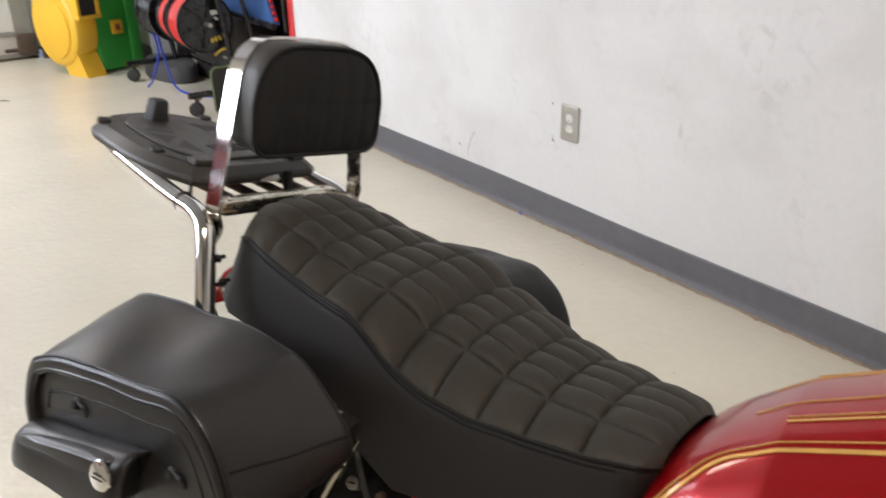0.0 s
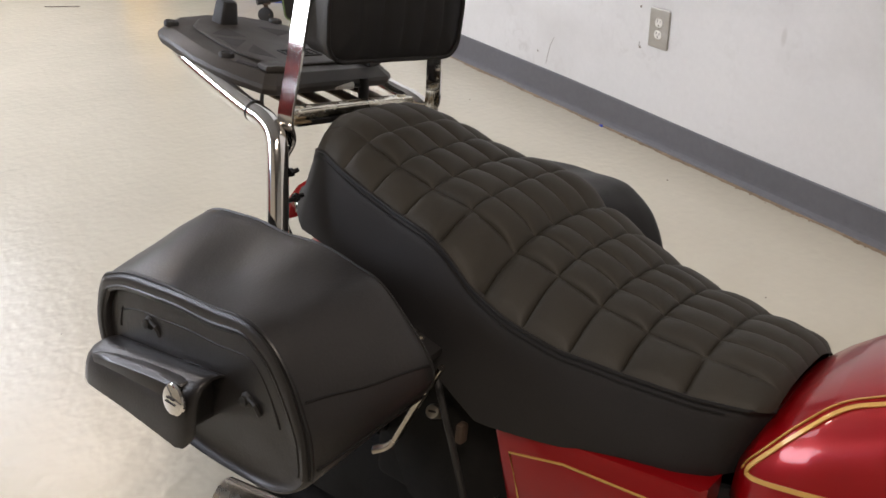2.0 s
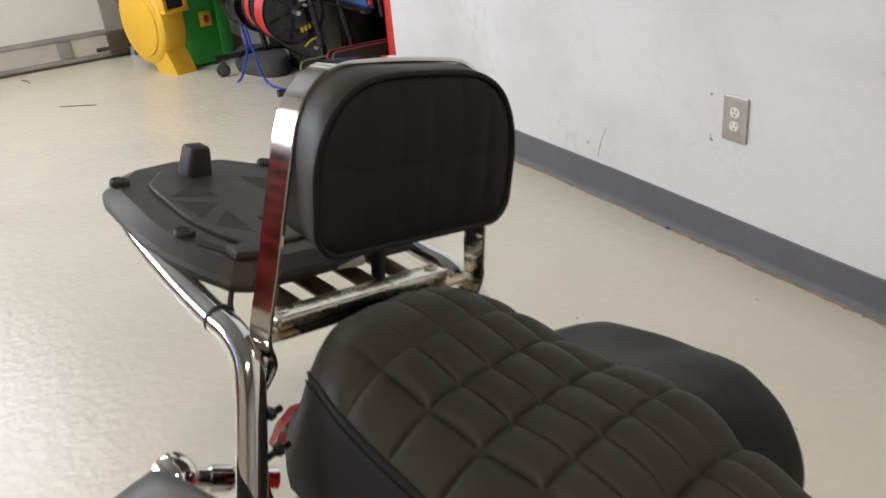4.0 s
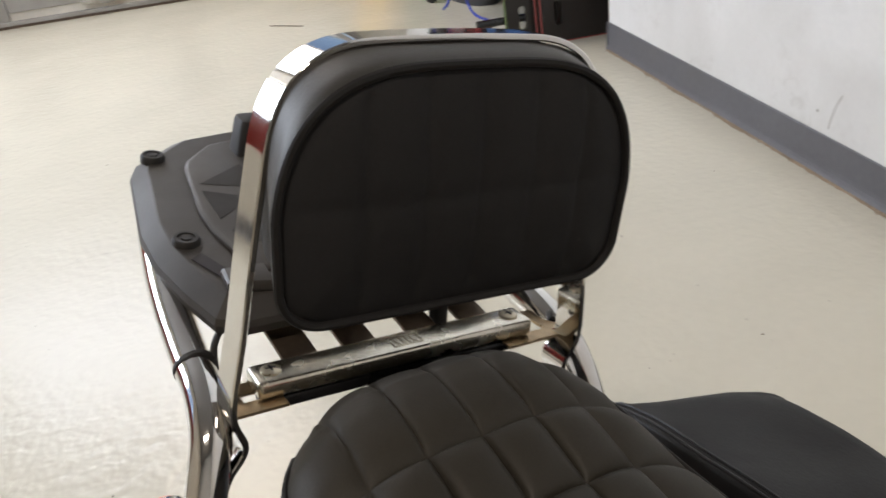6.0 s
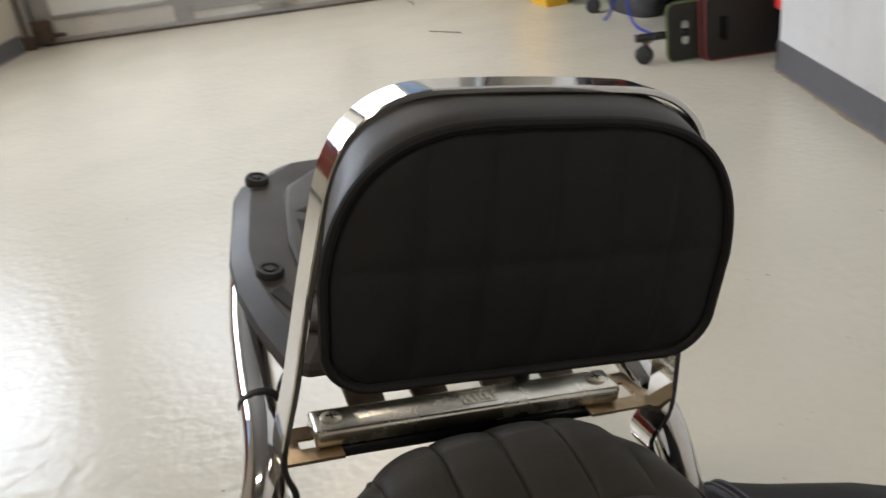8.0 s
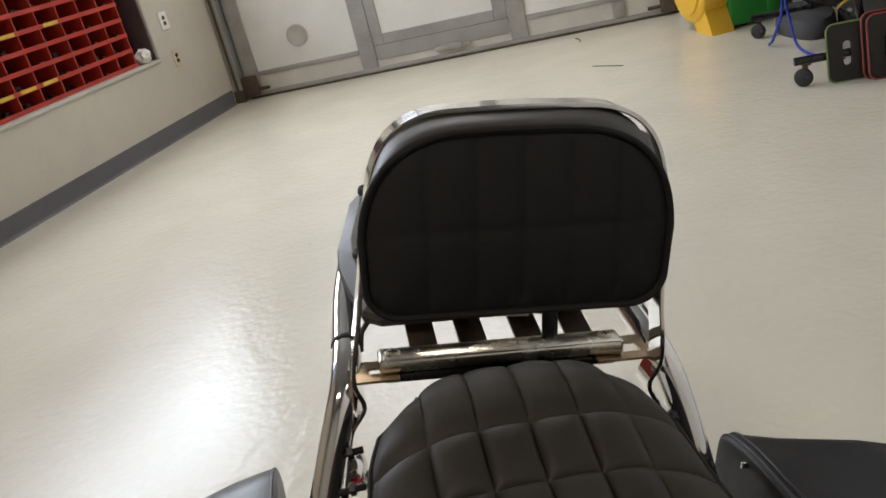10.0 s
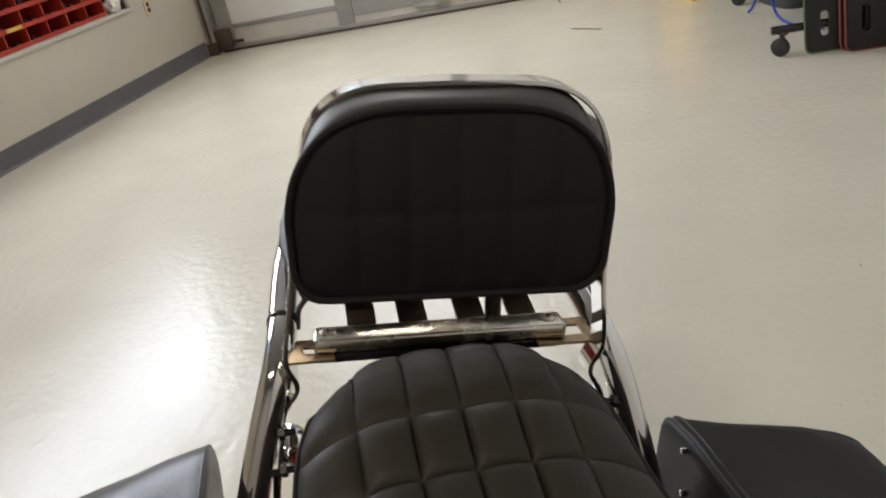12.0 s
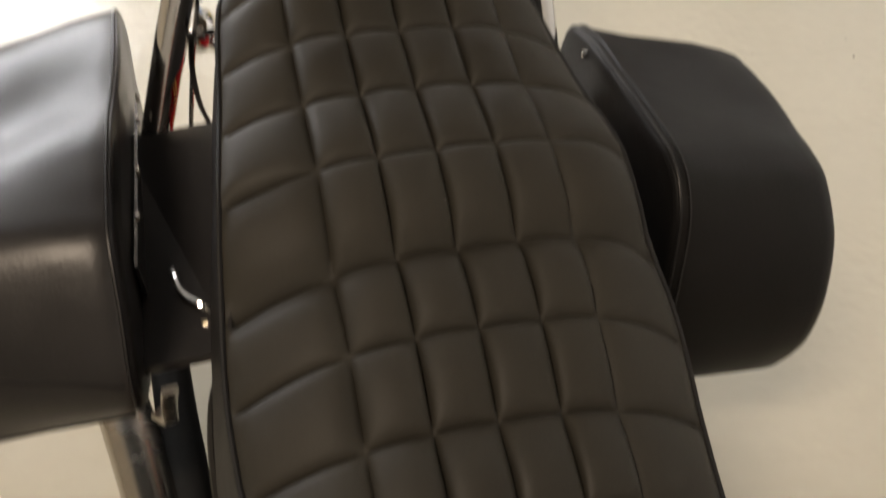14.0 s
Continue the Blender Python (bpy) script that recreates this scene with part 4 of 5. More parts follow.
for s in (-1, 1):
    part("frame_rail", tube(smooth_path([(s * 0.10, -0.55, 0.60), (s * 0.10, -0.30, 0.53), (s * 0.105, -0.05, 0.53), (s * 0.098, 0.12, 0.57), (s * 0.060, 0.20, 0.60)], 6), 0.014, 10), M_BLACKPAINT, bike)
    part("down_tube", tube(smooth_path([(s * 0.05, -0.74, 0.70), (s * 0.09, -0.68, 0.48), (s * 0.10, -0.58, 0.30), (s * 0.11, -0.25, 0.28), (s * 0.11, -0.12, 0.34), (s * 0.10, -0.08, 0.53)], 6), 0.015, 10), M_BLACKPAINT, bike)
    sh = part("shock_absorber", rod((s * 0.125, 0.09, 0.44), (s * 0.125, 0.06, 0.60), 0.014), M_BLACKPAINT, bike)
    part("spring", tube([(s * 0.125 + 0.022 * math.cos(a), 0.087 - 0.025 * a / 50, 0.455 + 0.13 * a / 50 + 0.006 * math.sin(a)) for a in np.linspace(0, 50, 130)], 0.0042, 6), M_CHROME, sh)
    part("swingarm", tube([(s * 0.09, -0.12, 0.42), (s * 0.10, 0.0, 0.43), (s * 0.10, 0.11, 0.437)], 0.016, 10), M_BLACKPAINT, bike)
    part("exhaust", tube(smooth_path([(s * 0.10, -0.62, 0.44), (s * 0.15, -0.60, 0.33), (s * 0.175, -0.30, 0.320), (s * 0.196, -0.10, 0.325), (s * 0.2215, 0.03, 0.330), (s * 0.245, 0.126, 0.333), (s * 0.268, 0.22, 0.336)], 6), 0.0265, 28), M_EXHAUST, bike, "brushed steel exhaust muffler")
for cy, r, w in ((0.10, 0.235, 0.052), (-0.98, 0.255, 0.042)):
    prof = [(-w * 0.5, r - 0.085), (-w * 0.98, r - 0.06), (-w, r - 0.035), (-w * 0.75, r - 0.010), (-w * 0.35, r - 0.001), (0, r), (w * 0.35, r - 0.001), (w * 0.75, r - 0.010), (w, r - 0.035), (w * 0.98, r - 0.06), (w * 0.5, r - 0.085), (-w * 0.5, r - 0.085)]
    cz = BIKE_FOOT + r + 0.0338 * cy
    wheel = part("wheel", turned([(-0.035, 0.05), (-0.03, 0.055), (0.03, 0.055), (0.035, 0.05)], (0, cy, cz), (1, 0, 0), 24), M_ALU, bike, "spoked alloy wheel")
    b = loft([[(h, cy + rr * math.cos(t), cz + rr * math.sin(t)) for h, rr in prof[:-1]] for t in np.linspace(0, 2 * math.pi, 49)], closed=True, caps=False)
    bmesh.ops.remove_doubles(b, verts=b.verts[:], dist=1e-5)
    part("tyre", b, M_RUBBER, wheel, "black road tyre")
    b = loft([[(h, cy + rr * math.cos(t), cz + rr * math.sin(t)) for h, rr in ((-w * 0.52, r - 0.084), (w * 0.52, r - 0.084), (w * 0.45, r - 0.105), (-w * 0.45, r - 0.105))] for t in np.linspace(0, 2 * math.pi, 49)], caps=False)
    bmesh.ops.remove_doubles(b, verts=b.verts[:], dist=1e-5)
    part("rim", b, M_CHROME, wheel)
    for i in range(5):
        t = 2 * math.pi * i / 5
        part("spoke", rod((0, cy + 0.05 * math.cos(t), cz + 0.05 * math.sin(t)), (0, cy + (r - 0.10) * math.cos(t), cz + (r - 0.10) * math.sin(t)), 0.016, 8), M_ALU, wheel)
for s in (-1, 1):
    part("fork_leg", rod((s * 0.075, -0.98, 0.442), (s * 0.075, -0.78, 0.80), 0.019), M_CHROME, bike)
for s in (-1, 1):
    part("peg_hanger", extrude_outline([(-0.14, 0.50), (-0.02, 0.58), (0.10, 0.58), (0.12, 0.50), (0.04, 0.36), (-0.10, 0.30), (-0.16, 0.34)], 0.0, 0.02, Matrix(((0, 0, s, s * 0.100), (1, 0, 0, 0), (0, 1, 0, 0), (0, 0, 0, 1))), 0.004), M_UNDER, bike, "black footpeg hanger plate")
part("engine", boxed(-0.14, 0.14, -0.62, -0.16, 0.29, 0.53, 0.03), M_UNDER, bike, "dark engine block")
part("side_stand", tube([(0.10, -0.20, 0.32), (0.17, -0.18, 0.25), (0.225, -0.16, 0.146)], 0.010, 10), M_BLACKPAINT, bike)

# tank
TANK = [  # y, half width, top, bottom
    (-0.338, 0.060, 0.590, 0.555), (-0.345, 0.110, 0.612, 0.55), (-0.36, 0.130, 0.640, 0.548), (-0.385, 0.141, 0.667, 0.548), (-0.41, 0.147, 0.688, 0.548), (-0.47, 0.155, 0.729, 0.55), (-0.56, 0.160, 0.766, 0.55), (-0.68, 0.160, 0.785, 0.56), (-0.80, 0.135, 0.780, 0.59), (-0.86, 0.09, 0.755, 0.63), (-0.875, 0.05, 0.735, 0.66)]


def tank_point(y, a):
    """a: 0 at the crown, +-1 at the lower edge."""
    hw, zt, zb = (interp([(t[0], t[i]) for t in TANK[::-1]], y) for i in (1, 2, 3))
    ang = a * math.pi / 2
    s, c = math.sin(abs(ang)), math.cos(ang)
    x = hw * (s**0.75)
    z = zb + (zt - zb) * (c**0.62)
    return Vector((math.copysign(x, a), y, z))


ys = sorted({t[0] for t in TANK} | set(np.linspace(-0.86, -0.345, 42)))
rings = [[tank_point(y, a) for a in np.linspace(-1, 1, 41)] + [Vector((0, y, tank_point(y, 1).z - 0.002))] for y in ys]
tank = part("fuel_tank", loft(rings), M_REDPAINT, bike, "metallic red fuel tank with gold pinstripes", angle=50)


def stripe(pts, w, name="pinstripe"):
    """A painted line laid a hair above the tank."""
    line = smooth_path([(y, a, 0) for y, a in pts], 10)
    ra = []
    n = len(line)
    for i, p in enumerate(line):
        q = tank_point(p.x, p.y)
        e = 1e-3
        nrm = (tank_point(p.x + e, p.y) - tank_point(p.x - e, p.y)).cross(tank_point(p.x, p.y + e) - tank_point(p.x, p.y - e)).normalized()
        if nrm.dot(q - Vector((0, p.x, 0.62))) < 0:
            nrm = -nrm
        b, a_ = line[min(n - 1, i + 1)], line[max(0, i - 1)]
        d = (tank_point(b.x, b.y) - tank_point(a_.x, a_.y)).normalized()
        s = d.cross(nrm).normalized()
        ra.append((q, s, nrm))
    return part(name, loft([[q + s * w / 2 + m * 0.0016, q - s * w / 2 + m * 0.0016, q - s * w / 2 + m * 0.0003, q + s * w / 2 + m * 0.0003] for q, s, m in ra]), M_GOLD, tank)


for s in (-1, 1):
    stripe([(-0.74, s * 0.46), (-0.60, s * 0.45), (-0.50, s * 0.44), (-0.452, s * 0.44), (-0.424, s * 0.445), (-0.40, s * 0.54), (-0.366, s * 0.74), (-0.359, s * 0.82)], 0.0045)
    stripe([(-0.359, s * 0.82), (-0.370, s * 0.85), (-0.404, s * 0.86), (-0.50, s * 0.865), (-0.70, s * 0.87)], 0.0045)
    stripe([(-0.74, s * 0.415), (-0.60, s * 0.405), (-0.50, s * 0.395), (-0.450, s * 0.395), (-0.418, s * 0.405), (-0.392, s * 0.51), (-0.360, s * 0.72), (-0.353, s * 0.80)], 0.0015)
    stripe([(-0.74, s * 0.28), (-0.58, s * 0.265), (-0.47, s * 0.26)], 0.0026)
    stripe([(-0.74, s * 0.25), (-0.58, s * 0.235), (-0.47, s * 0.23)], 0.0012)
    stripe([(-0.74, s * 0.13), (-0.58, s * 0.115), (-0.435, s * 0.11)], 0.0012)

# side covers
for s in (-1, 1):
    sc = part("side_cover", loft([[(s * (0.140 + d), y + (-0.2 - y) * k, z + (0.49 - z) * k) for y, z in ((-0.093, 0.550), (-0.19, 0.553), (-0.335, 0.568), (-0.335, 0.47), (-0.30, 0.40), (-0.17, 0.40), (-0.125, 0.45))] for d, k in ((-0.03, 0.0), (0.004, 0.0), (0.010, 0.04), (0.0125, 0.12))]), M_REDPAINT, bike, "glossy red side cover with gold line")
    part("pinstripe", tube([(s * 0.1525, y, z) for y, z in ((-0.125, 0.512), (-0.19, 0.528), (-0.30, 0.536), (-0.30, 0.45), (-0.19, 0.43), (-0.145, 0.455))], 0.0016, 6, closed=True, up=(1, 0, 0)), M_GOLD, sc)
lock = part("helmet_lock", turned([(0, 0.0), (0, 0.0088), (0.030, 0.0088), (0.033, 0.0074), (0.0335, 0.0)], (-0.128, -0.008, 0.502), (-0.80, -0.30, 0.45), 20), M_STEELPLATE, bike, "small steel key lock")
part("keyhole", boxed(-0.0042, 0.0042, -0.0012, 0.0012, -0.0005, 0.0008, m=Matrix.Translation(Vector((-0.128, -0.008, 0.502)) + Vector((-0.80, -0.30, 0.45)).normalized() * 0.0338) @ Vector((-0.80, -0.30, 0.45)).to_track_quat("Z", "Y").to_matrix().to_4x4()), M_DARK, lock, smooth=False)
part("lock_bracket", boxed(-0.150, -0.136, -0.058, -0.048, 0.487, 0.512, 0.003), M_RUST, bike)
part("foot_peg_bracket", sweep(smooth_path([(-0.186, -0.050, 0.597), (-0.188, -0.038, 0.572), (-0.190, -0.022, 0.540), (-0.191, -0.008, 0.510), (-0.192, 0.004, 0.486), (-0.196, 0.014, 0.474), (-0.204, 0.026, 0.468)], 6), round_outline(0.012, 0.006, 0.002, 2)), M_EXHAUST, bike, "worn steel passenger peg lever")
part("lever_loop", tube(smooth_path([(-0.181, 0.060, 0.603), (-0.179, 0.047, 0.608), (-0.177, 0.036, 0.609), (-0.173, 0.027, 0.609), (-0.166, 0.018, 0.610), (-0.157, 0.013, 0.609), (-0.150, 0.012, 0.600)], 6), 0.0034, 10), M_CHROME, bike, "bent chrome rod beside the seat")
part("lower_guard", tube(smooth_path([(-0.206, 0.26, 0.345), (-0.196, 0.13, 0.335), (-0.185, 0.02, 0.328), (-0.172, -0.20, 0.31)], 6), 0.0205, 12), M_UNDER, bike, "black lower frame tube")
part("chain_guard", boxed(-0.112, -0.088, -0.02, 0.26, 0.262, 0.40, 0.01), M_UNDER, bike, "black chain guard")
part("battery_cover", boxed(-0.118, -0.085, -0.085, 0.10, 0.36, 0.535, 0.012), M_UNDER, bike, "black plastic battery cover")
part("hose", tube(smooth_path([(-0.14, 0.0, 0.585), (-0.158, -0.030, 0.545), (-0.160, -0.062, 0.47), (-0.15, -0.085, 0.38)], 8), 0.0042, 8), M_RUBBER, bike)


# ---- saddlebags ----
def saddlebag(s, inner, outer, x_in, x_out, label):
    """A throw-over bag between an inner and an outer section, each a list of (y, z) from the rear foot over the top to the front foot.
    x_in and x_out give the lateral place of each section at y = 0 and its slope along y."""
    bag = thing("saddlebag", label, "saddlebag", BIKE, "saddlebags on the motorcycle")
    SCALED.add(bag.name)
    pi = smooth_path([(0, y, z) for y, z in inner + inner[:1]], 6)[:-1]
    po = smooth_path([(0, y, z) for y, z in outer + outer[:1]], 6)[:-1]
    cy = sum(p.y for p in pi) / len(pi)
    cz = sum(p.z for p in pi) / len(pi)

    def place(i, t, k=1.0, sink=0.0):
        """Point i of the skin: t from 0 (inside) to 1 (outside), k draws it toward the middle."""
        a, b = pi[i % len(pi)], po[i % len(po)]
        y, z = a.y + (b.y - a.y) * t, a.z + (b.z - a.z) * t
        y, z = cy + (y - cy) * k, cz + (z - cz) * k
        if z > 0.60:  # soft sag and creases of the leather top
            z += -0.006 * math.sin(math.pi * min(1, max(0, t))) * math.exp(-(((y - 0.17) / 0.06) ** 2)) + 0.0045 * noise.noise(Vector((t * 2.3, y * 13, s * 3.0)))
        xa, xb = x_in[0] + x_in[1] * y, x_out[0] + x_out[1] * y
        if s < 0:  # the inner wall leans toward the wheel below
            xa -= 0.09 * max(0.0, 0.685 - z) * (1 - t)
        return Vector((s * (xa + (xb - xa) * t - sink + 0.003 * noise.noise(Vector((z * 11, y * 9, s * 5.0)))), y, z))

    n = len(pi)
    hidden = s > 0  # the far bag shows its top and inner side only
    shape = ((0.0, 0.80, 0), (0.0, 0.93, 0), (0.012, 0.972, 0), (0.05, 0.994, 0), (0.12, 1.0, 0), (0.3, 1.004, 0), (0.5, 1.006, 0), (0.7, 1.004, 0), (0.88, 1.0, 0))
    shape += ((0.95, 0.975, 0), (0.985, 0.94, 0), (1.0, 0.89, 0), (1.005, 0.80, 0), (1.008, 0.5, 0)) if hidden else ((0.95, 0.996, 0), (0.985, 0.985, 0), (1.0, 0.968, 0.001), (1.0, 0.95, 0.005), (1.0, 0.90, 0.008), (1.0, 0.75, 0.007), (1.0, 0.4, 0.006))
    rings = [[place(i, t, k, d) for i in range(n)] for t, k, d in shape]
    part("body", loft(rings), M_BAG_SHADED if hidden else M_BAG, bag, angle=55)
    top = [i for i in range(n) if not (po[i].z < 0.535 and -0.03 < po[i].y < 0.31)]
    start = next(i for i in range(n) if i not in top) if len(top) < n else 0
    run = [i % n for i in range(start, start + n) if (i % n) in top]
    for t, k, r, d in ((0.03, 0.985, 0.0016, 0), (0.965, 1.0, 0.0024, 0))[: 1 if hidden else 2]:
        part("welt", tube([place(i, t, k, d) for i in run], r, 7), M_WELT, bag)
    if hidden:
        part("welt", tube([place(i, 0.075, 1.003) for i in run if po[i].z > 0.6], 0.0014, 6), M_WELT, bag)
        for y, z in ((0.2236, 0.692), (0.215, 0.652), (0.172, 0.645), (0.062, 0.638)):
            xa = x_in[0] + x_in[1] * y
            part("buckle", boxed(xa - 0.0055, xa + 0.004, y - 0.0018, y + 0.0018, z - 0.003, z + 0.003, 0.0008), M_CHROME, bag)
        part("yoke_strap", loft([[(0.140, y, z) for y, z in ((-0.015, 0.607), (0.19, 0.650), (0.19, 0.643), (-0.015, 0.599))], [(x_in[0] + 0.006 + x_in[1] * y, y, z) for y, z in ((-0.012, 0.588), (0.21, 0.62), (0.21, 0.612), (-0.012, 0.580))]]), M_BAG, bag)
        return bag
    # the lid's hem folded over the outer face, then the seam of the panel under it
    mid = Vector((0, sum(p.y for p in po) / n, sum(p.z for p in po) / n))

    def inset(i, w, out):
        a, b, p = place(i - 2, 1.0, 0.985), place(i + 2, 1.0, 0.985), place(i, 1.0, 0.985)
        d = Vector((0, b.z - a.z, a.y - b.y)).normalized()
        if d.dot(Vector((0, mid.y - p.y, mid.z - p.z))) < 0:
            d = -d
        return Vector((s * (x_out[0] + x_out[1] * p.y + out), p.y + d.y * w, p.z + d.z * w))

    hem = []
    for q, i in enumerate(run):
        f = q / (len(run) - 1)
        w = 0.0175 + 0.0035 * noise.noise(Vector((f * 9, 2.0, 0))) - 0.006 * max(0.0, (f - 0.72) / 0.28)
        hem.append([inset(i, u * w, o) for u, o in ((-0.05, -0.010), (0.0, 0.0005), (0.15, 0.0022), (0.55, 0.0016), (0.90, 0.0010), (1.0, -0.0005), (1.0, -0.0075), (0.5, -0.010))])
    part("lid_hem", loft(hem), M_BAG, bag, "folded black leather lid hem", angle=50)
    for u, r in ((0.06, 0.0021), (0.78, 0.0019)):
        part("welt", tube([a[0].lerp(a[4], u) + Vector((s * (0.0022 if u > 0.5 else 0.0075), 0, 0)) for a in hem], r, 6), M_WELT, bag)
    part("seam", tube([inset(i, 0.040, -0.0068) for i in run[6:-6]], 0.0017, 5), M_PIPING, bag)

    front = [i for i in range(n) if po[i].y < 0.01 and po[i].z > 0.52]
    for i in (front[len(front) // 3], front[-2]):
        part("seam", tube([place(i, t, 1.003) for t in np.linspace(0.06, 0.93, 14)], 0.0016, 5), M_PIPING, bag)

    def flat(y, z, out):
        return (s * (x_out[0] + x_out[1] * y - 0.008 + out), y, z)
    # pocket and its flap
    pk = [(0.262, 0.524), (0.282, 0.530), (0.290, 0.545), (0.280, 0.562), (0.134, 0.585), (0.124, 0.575), (0.122, 0.545), (0.132, 0.526), (0.19, 0.520)]
    pkd = [(p.y, p.z) for p in smooth_path([(0, y, z) for y, z in pk + pk[:1]], 4)[:-1]]
    part("pocket", loft([[flat(0.200 + (y - 0.200) * k, 0.550 + (z - 0.550) * k, o) for y, z in pkd] for o, k in ((-0.004, 1.0), (0.020, 1.03), (0.036, 1.02), (0.0425, 0.97), (0.0455, 0.85))]), M_BAG, bag)
    fl = [(0.000, 0.02), (0.012, -0.05), (0.026, -0.04), (0.037, 0.06), (0.0445, 0.24), (0.0485, 0.50), (0.0500, 0.78), (0.0505, 1.0)]
    fl2 = [(o - 0.003, f + (0.0 if f > 0.9 else 0.06)) for o, f in fl[::-1]]
    rows = []
    for y, k, cut in ((0.302, 0.80, 0.80), (0.299, 0.93, 0.93), (0.288, 0.99, 1.0), (0.26, 1.0, 1.0), (0.22, 1.0, 1.0), (0.17, 1.0, 1.0), (0.14, 1.0, 1.0), (0.120, 1.0, 1.02), (0.108, 0.97, 0.98), (0.101, 0.90, 0.86), (0.099, 0.82, 0.74)):
        top_z, low_z = 0.590 - 0.027 * (y - 0.10) / 0.2, 0.518 + 0.004 * min(1.0, max(0.0, (y - 0.15) / 0.05))
        rows.append([flat(y + 0.001 * math.sin(40 * o), top_z - f * (top_z - low_z) * cut, o * k) for o, f in fl + fl2])
    part("pocket_flap", loft(rows), M_BAG, bag, angle=60)
    yc, zc = 0.1155, 0.575
    cl = part("clasp", turned([(0, 0.0170), (0.0025, 0.0170), (0.0045, 0.0153), (0.0056, 0.0102), (0.0060, 0.0)], flat(yc, zc, 0.0505), (s, 0, 0.12), 32), M_CHROME, bag, "round chrome concho clasp")
    c0 = flat(yc, zc, 0.0562)
    for dz, w in ((0.003, 0.006), (-0.002, 0.008)):
        part("engraving", boxed(*sorted((c0[0], c0[0] + s * 0.0012)), yc - w, yc + w, zc + dz - 0.0008, zc + dz + 0.0008), M_DARK, cl, smooth=False)
    for y, z in ((0.234, 0.6025), (0.0645, 0.5765)):
        part("strap_stud", turned([(0, 0.0085), (0.004, 0.0085), (0.007, 0.0055), (0.010, 0.0055), (0.011, 0.0)], flat(y, z, -0.001), (s, 0, 0), 18), M_RUBBER, bag)
        part("strap_end", tube([flat(y - 0.004, z + 0.004, 0.004), flat(y - 0.016, z + 0.001, 0.005), flat(y - 0.020, z - 0.010, 0.003)], 0.0028, 6), M_RUBBER, bag)
    xi = x_in[0] - 0.008
    part("corner_rivet", turned([(0, 0.0042), (0.0015, 0.0038), (0.0026, 0.0)], (-0.160, 0.002, 0.602), (-0.5, -0.4, 0.75), 12), M_SCREW, bag)
    for y in (0.235, 0.20, 0.13, 0.075):
        xa = s * (xi + x_in[1] * y)
        part("buckle", boxed(*sorted((xa, xa - s * 0.004)), y, y + 0.006, 0.641, 0.647, 0.0012), M_STEELPLATE, bag)
    part("inner_strap", loft([[(s * (xi + x_in[1] * y - o), y, z) for o, z in ((-0.002, 0.630), (0.0005, 0.630), (0.015, 0.52), (0.012, 0.52))] for y in (0.25, 0.04)]), M_BAG, bag)
    part("yoke_strap", loft([[(s * 0.140, y, z) for y, z in ((-0.026, 0.605), (0.19, 0.650), (0.19, 0.643), (-0.026, 0.597))], [(s * (x_in[0] + 0.006 + x_in[1] * y), y, z) for y, z in ((-0.022, 0.586), (0.21, 0.62), (0.21, 0.612), (-0.022, 0.578))]]), M_BAG, bag)
    return bag


LEFT_IN = [(0.318, 0.53), (0.326, 0.62), (0.334, 0.668), (0.31, 0.692), (0.257, 0.7015), (0.153, 0.700), (0.087, 0.700), (0.047, 0.694), (0.01, 0.682), (-0.034, 0.639), (-0.058, 0.611), (-0.059, 0.588), (-0.030, 0.562), (0.047, 0.542), (0.25, 0.525)]
LEFT_OUT = [(0.322, 0.518), (0.338, 0.576), (0.325, 0.624), (0.302, 0.640), (0.259, 0.653), (0.175, 0.656), (0.113, 0.661), (0.066, 0.664), (0.036, 0.657), (0.011, 0.638), (-0.012, 0.604), (-0.029, 0.56), (-0.023, 0.512), (0.052, 0.481), (0.228, 0.486)]
saddlebag(-1, LEFT_IN, LEFT_OUT, (0.212, 0.0), (0.358, 0.0), "creased black leather saddlebag with chrome concho, lid closed")
RIGHT_IN = [(0.276, 0.5), (0.286, 0.58), (0.29, 0.665), (0.28, 0.695), (0.234, 0.705), (0.13, 0.708), (0.07, 0.708), (0.041, 0.704), (0.018, 0.693), (-0.004, 0.665), (-0.026, 0.6), (-0.034, 0.53), (-0.018, 0.49), (0.041, 0.48), (0.214, 0.484)]
RIGHT_OUT = [(0.193, 0.52), (0.205, 0.598), (0.216, 0.687), (0.204, 0.698), (0.154, 0.701), (0.113, 0.701), (0.085, 0.699), (0.049, 0.697), (0.015, 0.69), (-0.029, 0.66), (-0.058, 0.608), (-0.06, 0.558), (-0.034, 0.509), (0.04, 0.49), (0.143, 0.492)]
saddlebag(1, RIGHT_IN, RIGHT_OUT, (0.207, 0.03), (0.3594, 0.10), "smooth black leather saddlebag hanging beside the seat")

